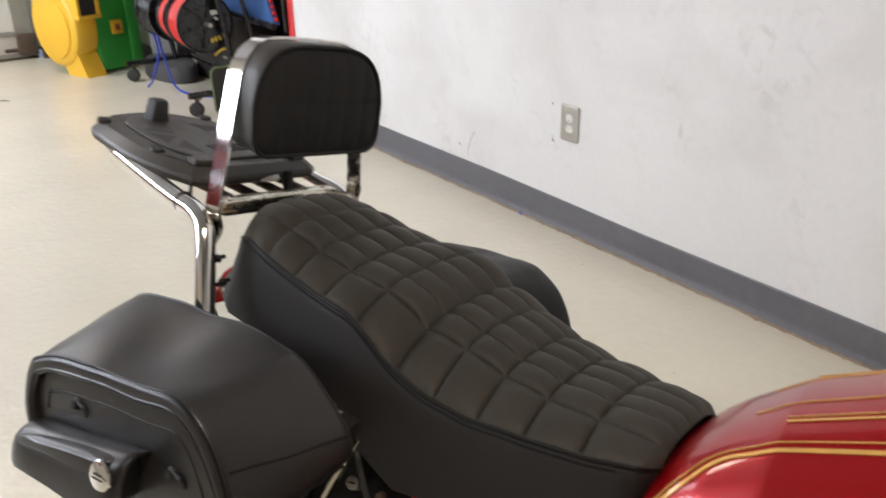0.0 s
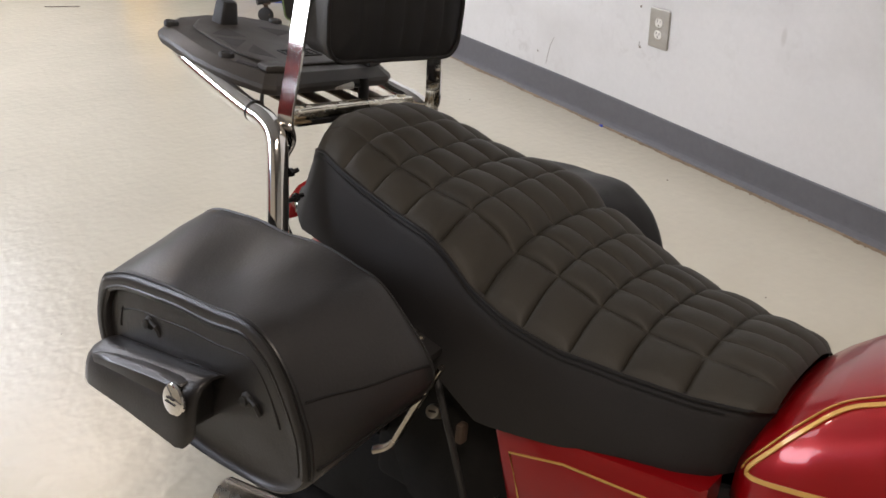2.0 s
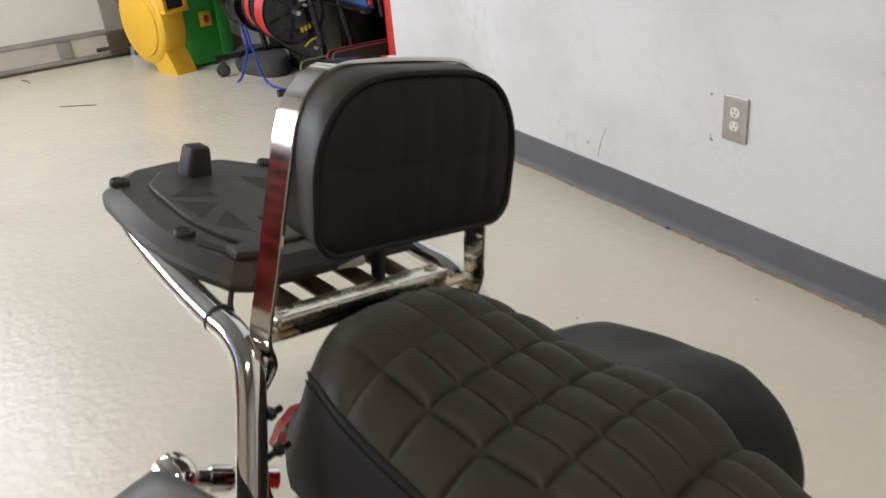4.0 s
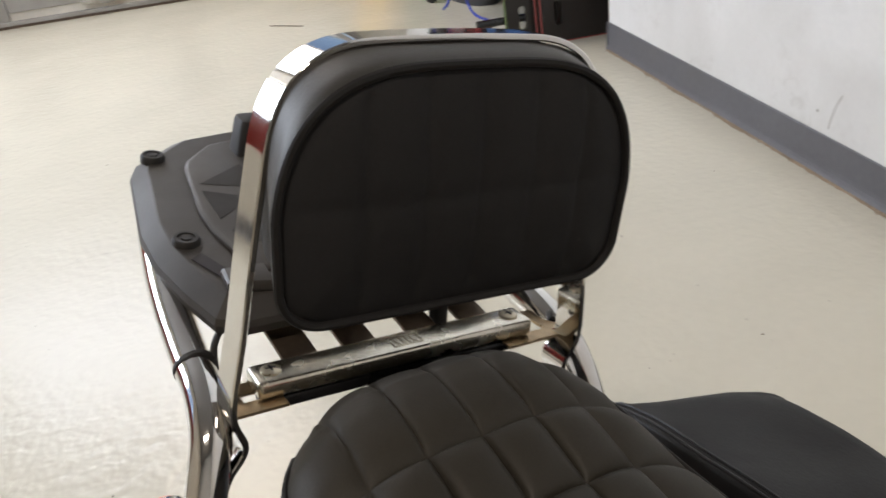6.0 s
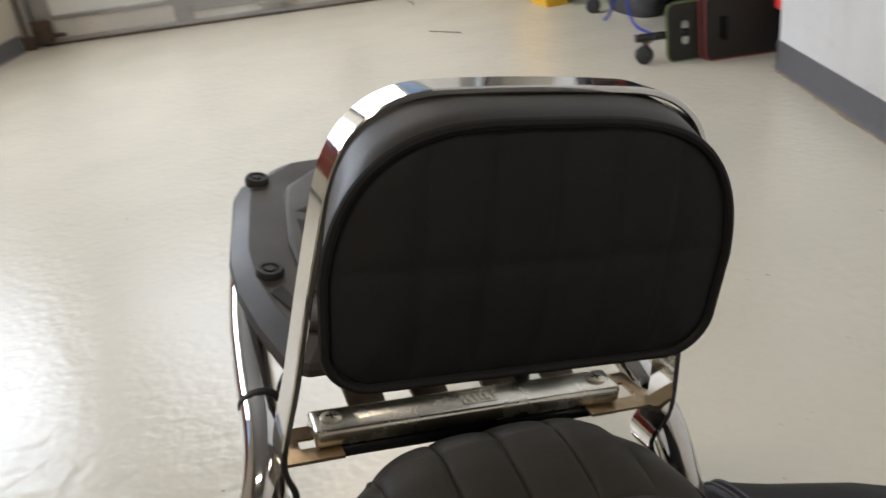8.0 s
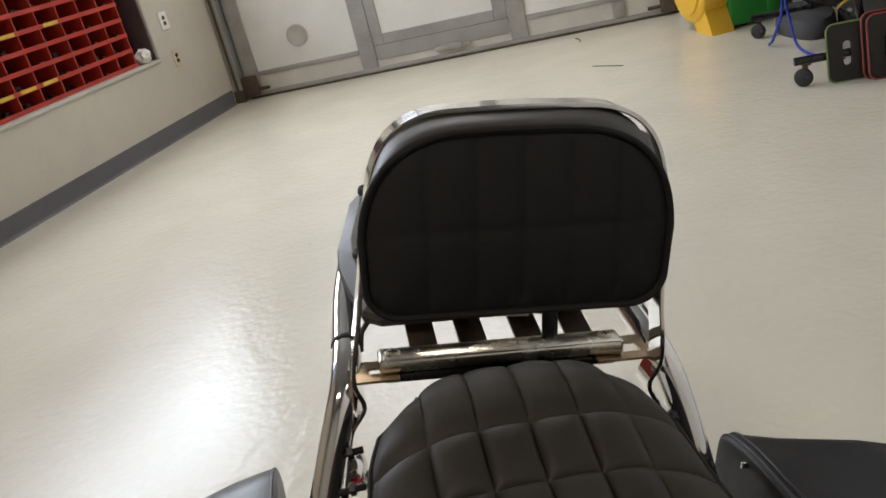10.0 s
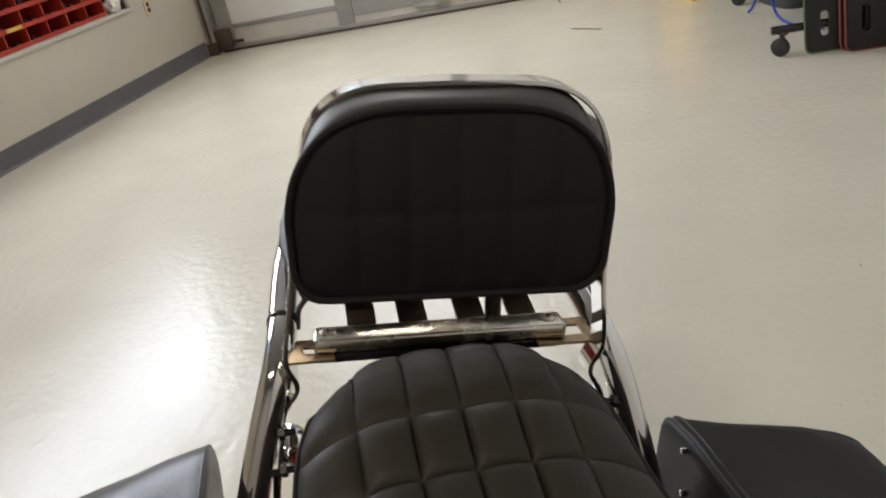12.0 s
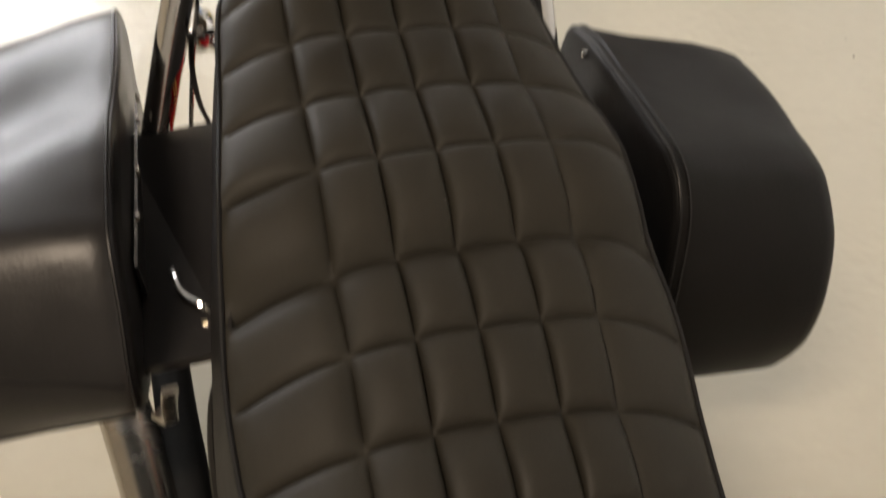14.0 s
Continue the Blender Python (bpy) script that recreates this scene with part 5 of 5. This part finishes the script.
# ---- fixed to the walls ----
def outlet(name, m, label, material, wide=0.089, high=0.132, face=M_WHITE):
    """A duplex wall outlet: plate, two receptacle faces, screw. Local x out of the wall."""
    o = thing(name, label, "outlet", m)
    part("plate", extrude_outline(round_outline(wide, high, 0.006, 4), 0.0, 0.006, Matrix(((0, 0, 1, 0), (1, 0, 0, 0), (0, 1, 0, 0), (0, 0, 0, 1))), 0.004), material, o)
    for z in (-0.0195, 0.0195):
        f = part("receptacle", extrude_outline(round_outline(0.034, 0.029, 0.013, 5), 0.004, 0.0085, Matrix(((0, 0, 1, 0), (1, 0, 0, 0), (0, 1, 0, z), (0, 0, 0, 1))), 0.002), face, o)
        for y, h in ((-0.0065, 0.009), (0.0065, 0.007)):
            part("slot", boxed(0.0084, 0.0089, y - 0.0012, y + 0.0012, z + 0.001, z + 0.001 + h), M_DARK, f, smooth=False)
        part("slot", boxed(0.0084, 0.0089, -0.0025, 0.0025, z - 0.010, z - 0.005), M_DARK, f, smooth=False)
    part("screw", rod((0.005, 0, 0), (0.0075, 0, 0), 0.003, 8), M_STEELPLATE, o)
    return o


outlet("outlet", Matrix.Translation((X_RIGHT, 2.638, 0.416)) @ Matrix.Rotation(math.pi, 4, "Z"), "duplex outlet with steel plate on the white wall", M_STEELPLATE)
outlet("outlet", WEST @ Matrix.Translation((0, 6.915, 0.805)), "white duplex outlet on the bin wall", M_WHITE, 0.10, 0.125, mat("brown_bakelite", (0.06, 0.04, 0.03), 0.4))
outlet("outlet", WEST @ Matrix.Translation((0, 6.92, 0.53)), "small discoloured outlet low on the bin wall", mat("old_plastic", (0.55, 0.45, 0.33), 0.5), 0.085, 0.12, M_RUBBER)

# ---- bin rack in the wall opening ----
rack_bins = thing("bin_rack", "red steel pigeonhole rack of dark parts bins", "bin rack", WEST @ Matrix.Translation((-0.03, 2.869, WZ0 + 0.001)))
NC, NR, PW, PH, DEP = 19, 8, 0.1905, 0.104, 0.19
shelf_me = finish(boxed(-DEP, 0.0, 0.0, NC * PW, 0, 0.012), "shelf", M_RED_RACK, False)
lip_me = finish(boxed(0.0005, 0.006, 0.0, NC * PW, 0, 0.026), "shelf_lip", M_RED_RACK, False)
div_me = finish(boxed(-DEP, 0.0, -0.004, 0.004, 0, PH - 0.0125), "divider", M_RED_RACK, False)
def piece(name, me, parent, at):
    ob = new(name, me)
    ob.parent, ob.location = parent, at
    return ob
for r in range(NR + 1):
    piece("shelf", shelf_me, rack_bins, (0, 0, r * PH))
    piece("shelf_lip", lip_me, rack_bins, (0, 0, r * PH))
    if r < NR:
        for c in range(NC + 1):
            piece("divider", div_me, rack_bins, (0, c * PW + (0.0042 if c == 0 else -0.0042 if c == NC else 0), r * PH + 0.0122))
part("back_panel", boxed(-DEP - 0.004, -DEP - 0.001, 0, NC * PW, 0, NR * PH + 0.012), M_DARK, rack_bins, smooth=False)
tag_me = finish(boxed(0.0065, 0.0085, 0, 0.13, 0.004, 0.024), "tag", M_YELLOWTAG, False)
for r, c in ((1, 12), (1, 13), (1, 14), (4, 12), (4, 13), (4, 15)):
    piece("tag", tag_me, rack_bins, (0, c * PW + 0.03, r * PH))
rnd = random.Random(11)
stock = bmesh.new()
for r in range(NR):
    for c in range(NC):
        for _ in range(rnd.randint(3, 7)):
            y, x, w = c * PW + rnd.uniform(0.03, PW - 0.03), -rnd.uniform(0.05, DEP - 0.03), rnd.uniform(0.006, 0.02)
            box(stock, x - w, x + w, y - w, y + w, r * PH + 0.0125, r * PH + 0.0125 + w * rnd.uniform(0.8, 2.0))
tagged(part("fitting", stock, mat("dull_fittings", (0.06, 0.055, 0.05), 0.45, 0.5, vary=0.4, scale=40), rack_bins, "small dull metal fittings", smooth=False), "", "", "", "stuff")

roll = thing("paper_roll", "crumpled white paper towel on the sill", "paper", WEST @ Matrix.Translation((-0.03, 6.585, WZ0 + 0.001)))
rnd = random.Random(3)
bm = bmesh.new()
bmesh.ops.create_icosphere(bm, subdivisions=3, radius=0.055)
for v in bm.verts:
    v.co += v.normal * 0.016 * noise.noise(v.co * 34)
    v.co.z = max(v.co.z + 0.047, 0.0)
part("sheet", bm, M_WHITE, roll, angle=20)


# ---- cord reel cart ----
def caster(parent, x, y, r=0.042):
    c = part("caster", boxed(x - 0.02, x + 0.02, y - 0.02, y + 0.02, 2 * r + 0.012, 2 * r + 0.024, 0.002), M_RUST, parent, "rusty swivel caster")
    part("wheel", turned([(-0.013, 0.0), (-0.013, r - 0.008), (-0.009, r), (0.009, r), (0.013, r - 0.008), (0.013, 0.0)], (x - 0.015, y - 0.012, r), (0.6, 0.8, 0), 24), M_RUBBER, c)
    part("fork", rod((x - 0.03, y + 0.01, r), (x, y, 2 * r + 0.014), 0.008, 8), M_RUST, c)
    part("fork", rod((x - 0.0, y - 0.034, r), (x, y, 2 * r + 0.014), 0.008, 8), M_RUST, c)


cart = thing("reel_cart", "black tube cart carrying cord reels on casters", "cart", Matrix.Translation((2.70, 0, 0)))
for y in (5.13, 6.27):
    part("foot_bar", rod((-0.05, y, 0.118), (0.52, y, 0.118), 0.019), M_BLACKPAINT, cart)
    caster(cart, 0.0, y)
    caster(cart, 0.48, y)
part("base_bar", rod((0.40, 5.13, 0.118), (0.40, 6.27, 0.118), 0.016), M_BLACKPAINT, cart)
for y in (5.18, 6.22):
    part("upright", rod((0.27, y, 0.12), (0.13, y + 0.03, 1.25), 0.017), M_BLACKPAINT, cart)
    part("upright", rod((0.45, y, 0.12), (0.22, y + 0.03, 1.25), 0.014), M_BLACKPAINT, cart)
    for z in (0.30, 0.52, 0.80):
        part("bolt", rod((0.24 - 0.12 * z, y - 0.03, z), (0.24 - 0.12 * z, y + 0.0, z), 0.008, 8), M_STEELPLATE, cart)
for x, z in ((0.14, 0.485), (0.22, 0.95)):
    part("axle", rod((x, 5.16, z), (x, 6.24, z), 0.012), M_STEELPLATE, cart)
part("top_rail", rod((0.17, 5.21, 1.25), (0.17, 6.25, 1.25), 0.016), M_BLACKPAINT, cart)


def reel(y0, y1, x, z, r, cord, label):
    """A spool: two dished flanges, a drum wound with cord, loose end."""
    o = thing("cord_reel", label, "cord reel", Matrix.Translation((2.70 + x, 0, z)), "reels on the cart")
    for y, d in ((y0, 1), (y1, -1)):
        f = part("flange", turned([(0, 0.014), (0, r * 0.55), (0.006 * d, r * 0.60), (0.006 * d, r * 0.93), (-0.004 * d, r), (0.004 * d, r * 1.01), (0.012 * d, r * 0.95), (0.012 * d, 0.014)], (0, y, 0), (0, 1, 0), 40), M_BLACKPAINT, o)
        for k in range(6):
            a = k * math.pi / 3 + 0.3
            part("rib", rod((0.03 * math.cos(a), y - 0.004 * d, 0.03 * math.sin(a)), (r * 0.85 * math.cos(a), y - 0.002 * d, r * 0.85 * math.sin(a)), 0.007, 6), M_BLACKPAINT, f)
    n = max(3, int((y1 - y0 - 0.03) / 0.011))
    coil = [(0.90 * r * math.cos(a) * (1 + 0.02 * math.sin(a * 2.3)), y0 + 0.016 + (y1 - y0 - 0.032) * a / (2 * math.pi * n), 0.90 * r * math.sin(a)) for a in np.linspace(0, 2 * math.pi * n, n * 20)]
    part("cord", tube(coil, 0.0068, 6, up=(0, 1, 0)), cord, o, "wound cord")
    part("drum", rod((0, y0 + 0.012, 0), (0, y1 - 0.012, 0), r * 0.86, 28), cord, o)
    return o


rl = reel(5.235, 5.42, 0.14, 0.485, 0.165, M_REDCORD, "black spool wound with red cord and yellow mark")
# yellow unreadable lettering as plain slanting bars on the flange
for k in range(5):
    part("mark", boxed(0.02 + 0.022 * k, 0.034 + 0.022 * k, 5.228, 5.231, -0.108 + 0.006 * k, -0.082 + 0.007 * k), M_YELLOWTAG, rl, smooth=False)
part("sticker", boxed(0.035, 0.075, 5.228, 5.231, 0.045, 0.070), M_WHITE, rl, smooth=False)
reel(5.50, 5.62, 0.14, 0.485, 0.15, M_REDCORD, "narrow black spool wound with red cord")
reel(5.72, 5.98, 0.14, 0.485, 0.165, M_BLACKPAINT, "black spool wound with dark cord")
reel(5.25, 5.34, 0.22, 0.95, 0.13, M_ORANGE, "black spool wound with orange cord")
reel(5.42, 5.52, 0.22, 0.95, 0.15, M_BLACKPAINT, "black spool wound with black cable")
reel(5.62, 5.70, 0.22, 0.95, 0.15, M_REDCORD, "black spool with red cord, second row")
reel(5.80, 6.05, 0.22, 0.95, 0.16, M_BLACKPAINT, "large black spool, second row")


def loose(name, pts, r, material, label):
    o = thing(name, label, "cord")
    part("strand", tube(smooth_path(pts, 10), r, 8), material, o)
    return o


loose("blue_cord", [(2.80, 6.02, 0.95), (2.74, 5.98, 0.70), (2.73, 5.95, 0.48), (2.76, 5.90, 0.25), (2.72, 5.97, 0.06), (2.70, 6.03, 0.006)], 0.007, M_BLUECORD, "blue cord hanging from the cart to the floor")
loose("blue_cord", [(2.86, 5.86, 0.95), (2.80, 5.84, 0.66), (2.76, 5.86, 0.40), (2.78, 5.84, 0.16), (2.80, 5.76, 0.03), (2.86, 5.58, 0.007), (2.95, 5.46, 0.007)], 0.007, M_BLUECORD, "blue cord trailing over the floor under the cart")
loose("red_cord", [(2.90, 5.66, 0.80), (2.86, 5.45, 0.72), (2.82, 5.36, 0.62), (2.80, 5.33, 0.585)], 0.007, M_REDCORD, "red cord dropping between the spools")
loose("red_cord", [(2.84, 5.95, 1.05), (2.82, 5.75, 0.82), (2.88, 5.55, 0.74), (2.92, 5.50, 0.80)], 0.006, M_REDCORD, "red cord looped over the upper spools")
loose("grey_hose", [(2.92, 5.75, 0.80), (2.90, 5.55, 0.66), (2.92, 5.35, 0.64), (2.96, 5.25, 0.74), (2.95, 5.28, 0.86)], 0.010, M_RUBBER, "black hose looped under the upper spools")
loose("yellow_cord", [(2.86, 5.20, 0.31), (2.90, 5.205, 0.335), (2.94, 5.20, 0.345), (2.96, 5.205, 0.36)], 0.006, M_YELLOWTAG, "yellow cord end on the spool")

# foam kneeling boards leaning on the cart
def board(m, w, h, trim, label):
    """A slab with rounded corners, a grip slot and a coloured edge."""
    o = thing("kneeling_board", label, "board", m, "boards leaning on the cart")
    outer, slot = round_outline(w, h, 0.035, 5, w / 2, h / 2), round_outline(0.036, 0.11, 0.017, 5, 0.085, h * 0.48)
    bm = bmesh.new()
    for y0, y1 in ((0.0, 0.022),):
        va = [[bm.verts.new((x, y, z)) for x, z in ring] for ring in (outer, slot) for y in (y0, y1)]
        n = len(outer)
        for i in range(n):
            j = (i + 1) % n
            bm.faces.new((va[0][i], va[0][j], va[1][j], va[1][i]))
            bm.faces.new((va[2][j], va[2][i], va[3][i], va[3][j]))
            bm.faces.new((va[0][j], va[0][i], va[2][i], va[2][j]))
            bm.faces.new((va[1][i], va[1][j], va[3][j], va[3][i]))
    part("slab", bm, M_BOARD, o)
    part("edge_trim", tube([(x, 0.0, z) for x, z in outer], 0.004, 6, up=(0, 1, 0), closed=True), trim, o)
    return o


LEANB = Matrix.Rotation(radians(-6), 4, "X")
board(Matrix.Translation((2.785, 5.080, 0.001)) @ LEANB, 0.42, 0.262, M_TRIMGREEN, "dark foam board with green edge and grip slot")
board(Matrix.Translation((2.925, 5.050, 0.001)) @ LEANB, 0.44, 0.292, M_TRIMRED, "dark foam board with red edge and grip slot")
board(Matrix.Translation((2.940, 5.022, 0.001)) @ LEANB, 0.44, 0.285, M_TRIMRED, "dark foam board with red edge, outermost of the stack")

# blue mat with a toothed red edge, standing behind the cart
matt = thing("folded_mat", "blue padded mat with toothed red edge behind the cart", "mat", Matrix.Translation((3.12, 0, 0)))
bm = loft([[(x + 0.12 * (z - 0.3), y, z) for y, z in ((4.98, 0.475), (6.25, 0.485), (6.25, 1.15), (5.46, 1.15), (5.24, 0.80))] for x in (0.0, 0.035)])
part("pad", bm, M_BLUEMAT, matt, smooth=False)
part("border", tube([(0.02, 6.25, 0.478), (0.018, 4.98, 0.468)], 0.02, 8), M_BLACKPAINT, matt)
tooth = finish(boxed(-0.009, 0.009, -0.012, 0.010, -0.011, 0.011, 0.003), "tooth", M_REDCORD)
for k in range(20):
    t = (k + 0.5) / 20
    y = 4.98 + (5.24 - 4.98) * min(1, t / 0.5) + (0.22 * max(0, t - 0.5) / 0.5)
    z = 0.49 + (0.80 - 0.49) * min(1, t / 0.5) + 0.35 * max(0, t - 0.5) / 0.5
    piece("tooth", tooth, matt, (0.015 + 0.12 * (z - 0.3), y - 0.004, z))
part("stand", boxed(-0.02, 0.18, 5.3, 6.2, 0.0, 0.468, 0.01), M_BOARD, matt)
bundle = thing("grey_bundle", "dark grey carpet bundle under the cart", "carpet", Matrix.Translation((2.95, 6.30, 0)))
bm = loft([[(0.15 * math.cos(a) * k + 0.02 * noise.noise(Vector((math.cos(a) * 2, k * 3, z))), 0.34 * math.sin(a) * k, z) for a in np.linspace(0, 2 * math.pi, 28)[:-1]] for z, k in ((0.0, 1.0), (0.03, 1.04), (0.07, 1.0), (0.10, 0.9), (0.112, 0.7), (0.115, 0.4))])
part("roll", bm, M_GREYDECK, bundle)
# same near-black as the store walls, shade included in the colour
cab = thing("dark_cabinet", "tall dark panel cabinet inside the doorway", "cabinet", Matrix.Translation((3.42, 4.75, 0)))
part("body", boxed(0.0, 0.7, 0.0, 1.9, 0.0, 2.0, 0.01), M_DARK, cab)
ext = thing("fire_extinguisher", "red cylinder with black hose hung behind the wall corner", "extinguisher", Matrix.Translation((3.272, 4.94, 0.215)))
part("cylinder", turned([(0, 0.05), (0.005, 0.058), (0.40, 0.058), (0.46, 0.045), (0.49, 0.02), (0.52, 0.02), (0.53, 0.0)], (0, 0, 0.0), (0, 0, 1), 28), M_REDCORD, ext)
part("hose", tube(smooth_path([(-0.01, 0.0, 0.525), (-0.06, 0.02, 0.50), (-0.075, 0.02, 0.38), (-0.07, 0.02, 0.22)], 8), 0.011, 8), M_RUBBER, ext)
part("valve", boxed(-0.025, 0.04, -0.014, 0.014, 0.525, 0.55, 0.004), M_BLACKPAINT, ext)

# ---- two-coloured blower ----
BL = Matrix.Translation((2.47, 6.86, 0.0)) @ Matrix.Rotation(radians(18.0), 4, "Z")   # local x runs from the yellow half to the green
blow = thing("air_blower", "yellow and green plastic inflatable blower on the floor", "blower", BL)
def scroll(x0, x1, r, material, name, label):
    """A snail casing with flat faces, a rounded rim and a foot."""
    def ring(x, k):
        out = []
        for i in range(48):
            a = 2 * math.pi * i / 48
            out.append((x, r * k * math.cos(a) * 0.98, 0.325 + r * k * math.sin(a)))
        return out
    return part(name, loft([ring(x0, 0.80), ring(x0, 0.90), ring(x0 + 0.012, 0.97), ring(x0 + 0.03, 1.0), ring(x1 - 0.02, 1.0), ring(x1, 0.97)]), material, blow, label, angle=30)


sy = scroll(-0.12, 0.045, 0.275, M_YELLOW, "yellow_half", "yellow casing half")
part("face_ring", turned([(0, 0.205), (0.012, 0.20), (0.016, 0.17), (0.014, 0.0)], (-0.12, 0, 0.31), (-1, 0, 0), 48), M_YELLOW, sy)
part("foot", loft([[(-0.10, y, z) for y, z in ((-0.29, 0.0), (-0.06, 0.0), (0.02, 0.12), (-0.18, 0.20))], [(0.045, y, z) for y, z in ((-0.29, 0.0), (-0.06, 0.0), (0.02, 0.12), (-0.18, 0.20))]]), M_YELLOW, sy, smooth=False)
duct = bmesh.new()
for a in ((-0.105, 0.065, -0.31, 0.0, 0.565, 0.595), (-0.105, 0.065, -0.31, 0.0, 0.385, 0.41), (-0.105, -0.08, -0.31, 0.0, 0.41, 0.565), (0.04, 0.065, -0.31, 0.0, 0.41, 0.565)):
    box(duct, *a, 0.004)
part("outlet_duct", duct, M_YELLOW, sy)
# solid near-black block stands in for the shaded hollow of the duct
part("duct_inside", boxed(-0.078, 0.038, -0.295, -0.01, 0.412, 0.563), M_DARK, sy, smooth=False)
gr = part("green_half", loft([[(x, y * k, 0.02 + (z - 0.02) * (0.985 if k < 1 else 1)) for y, z in ((-0.25, 0.02), (-0.22, 0.30), (-0.24, 0.50), (-0.17, 0.60), (-0.05, 0.64), (0.15, 0.62), (0.26, 0.45), (0.28, 0.02))] for x, k in ((0.046, 0.97), (0.06, 1.0), (0.36, 1.0), (0.38, 0.96))]), M_GREEN, blow, "green casing half", angle=25)
part("handle_fin", boxed(0.05, 0.13, -0.16, 0.14, 0.625, 0.672, 0.012), M_GREEN, gr)
part("handle_fin", boxed(0.23, 0.38, -0.20, 0.14, 0.62, 0.70, 0.014), M_GREEN, gr)
part("rib", boxed(0.29, 0.375, -0.262, -0.235, 0.05, 0.56, 0.01), M_GREEN, gr)
part("switch_plate", boxed(0.17, 0.255, -0.245, -0.225, 0.25, 0.345, 0.006), M_YELLOW, gr, "yellow switch plate")
part("switch", boxed(0.195, 0.23, -0.252, -0.244, 0.275, 0.32, 0.003), M_TRIMRED, gr)
part("bundle", tube([(0.20 + 0.05 * math.cos(a), -0.10 + 0.06 * math.sin(a), 0.655 + 0.004 * a) for a in np.linspace(0, 14, 60)], 0.007, 6), M_BRASSY, gr, "coiled cord")

# floor debris: short wire and specks
wire = thing("wire_offcut", "thin dark wire lying on the floor", "wire")
part("strand", tube([(1.72, 6.36, 0.003), (1.80, 6.30, 0.003), (1.90, 6.22, 0.003)], 0.0025, 6), M_RUST, wire)
twig = thing("wire_offcut", "thin dark scrap beside the overhead door", "wire")
part("strand", tube([(1.60, 7.38, 0.003), (1.63, 7.30, 0.003), (1.635, 7.22, 0.003)], 0.003, 6), M_RUST, twig)
rnd = random.Random(21)
bm = bmesh.new()
for x, y in [(3.017, 2.386), (2.655, 1.961), (2.431, 3.142), (2.486, 3.152), (2.193, 5.591), (2.523, 1.751), (2.725, 1.742)] + [(rnd.uniform(-0.8, 3.1), rnd.uniform(1.2, 7.2)) for _ in range(22)]:
    r = rnd.uniform(0.0008, 0.0022)
    box(bm, x - r, x + r, y - r * rnd.uniform(0.6, 1.6), y + r, 0, r * 0.6)
scrap = thing("plastic_scrap", "small scrap of blue plastic at the baseboard", "scrap", Matrix.Translation((3.150, 2.868, 0)))
part("sheet", loft([[(0.006 * math.cos(a) * k, 0.012 * math.sin(a) * k, z + 0.003 * k * math.sin(3 * a)) for a in np.linspace(0, 2 * math.pi, 12)[:-1]] for z, k in ((0.0035, 1.0), (0.006, 0.9), (0.0075, 0.4))]), M_BLUECORD, scrap)
grit = new("grit", finish(bm, "grit", M_RUST, False))
tagged(grit, "dark grit scattered over the floor", "grit", "", "stuff")
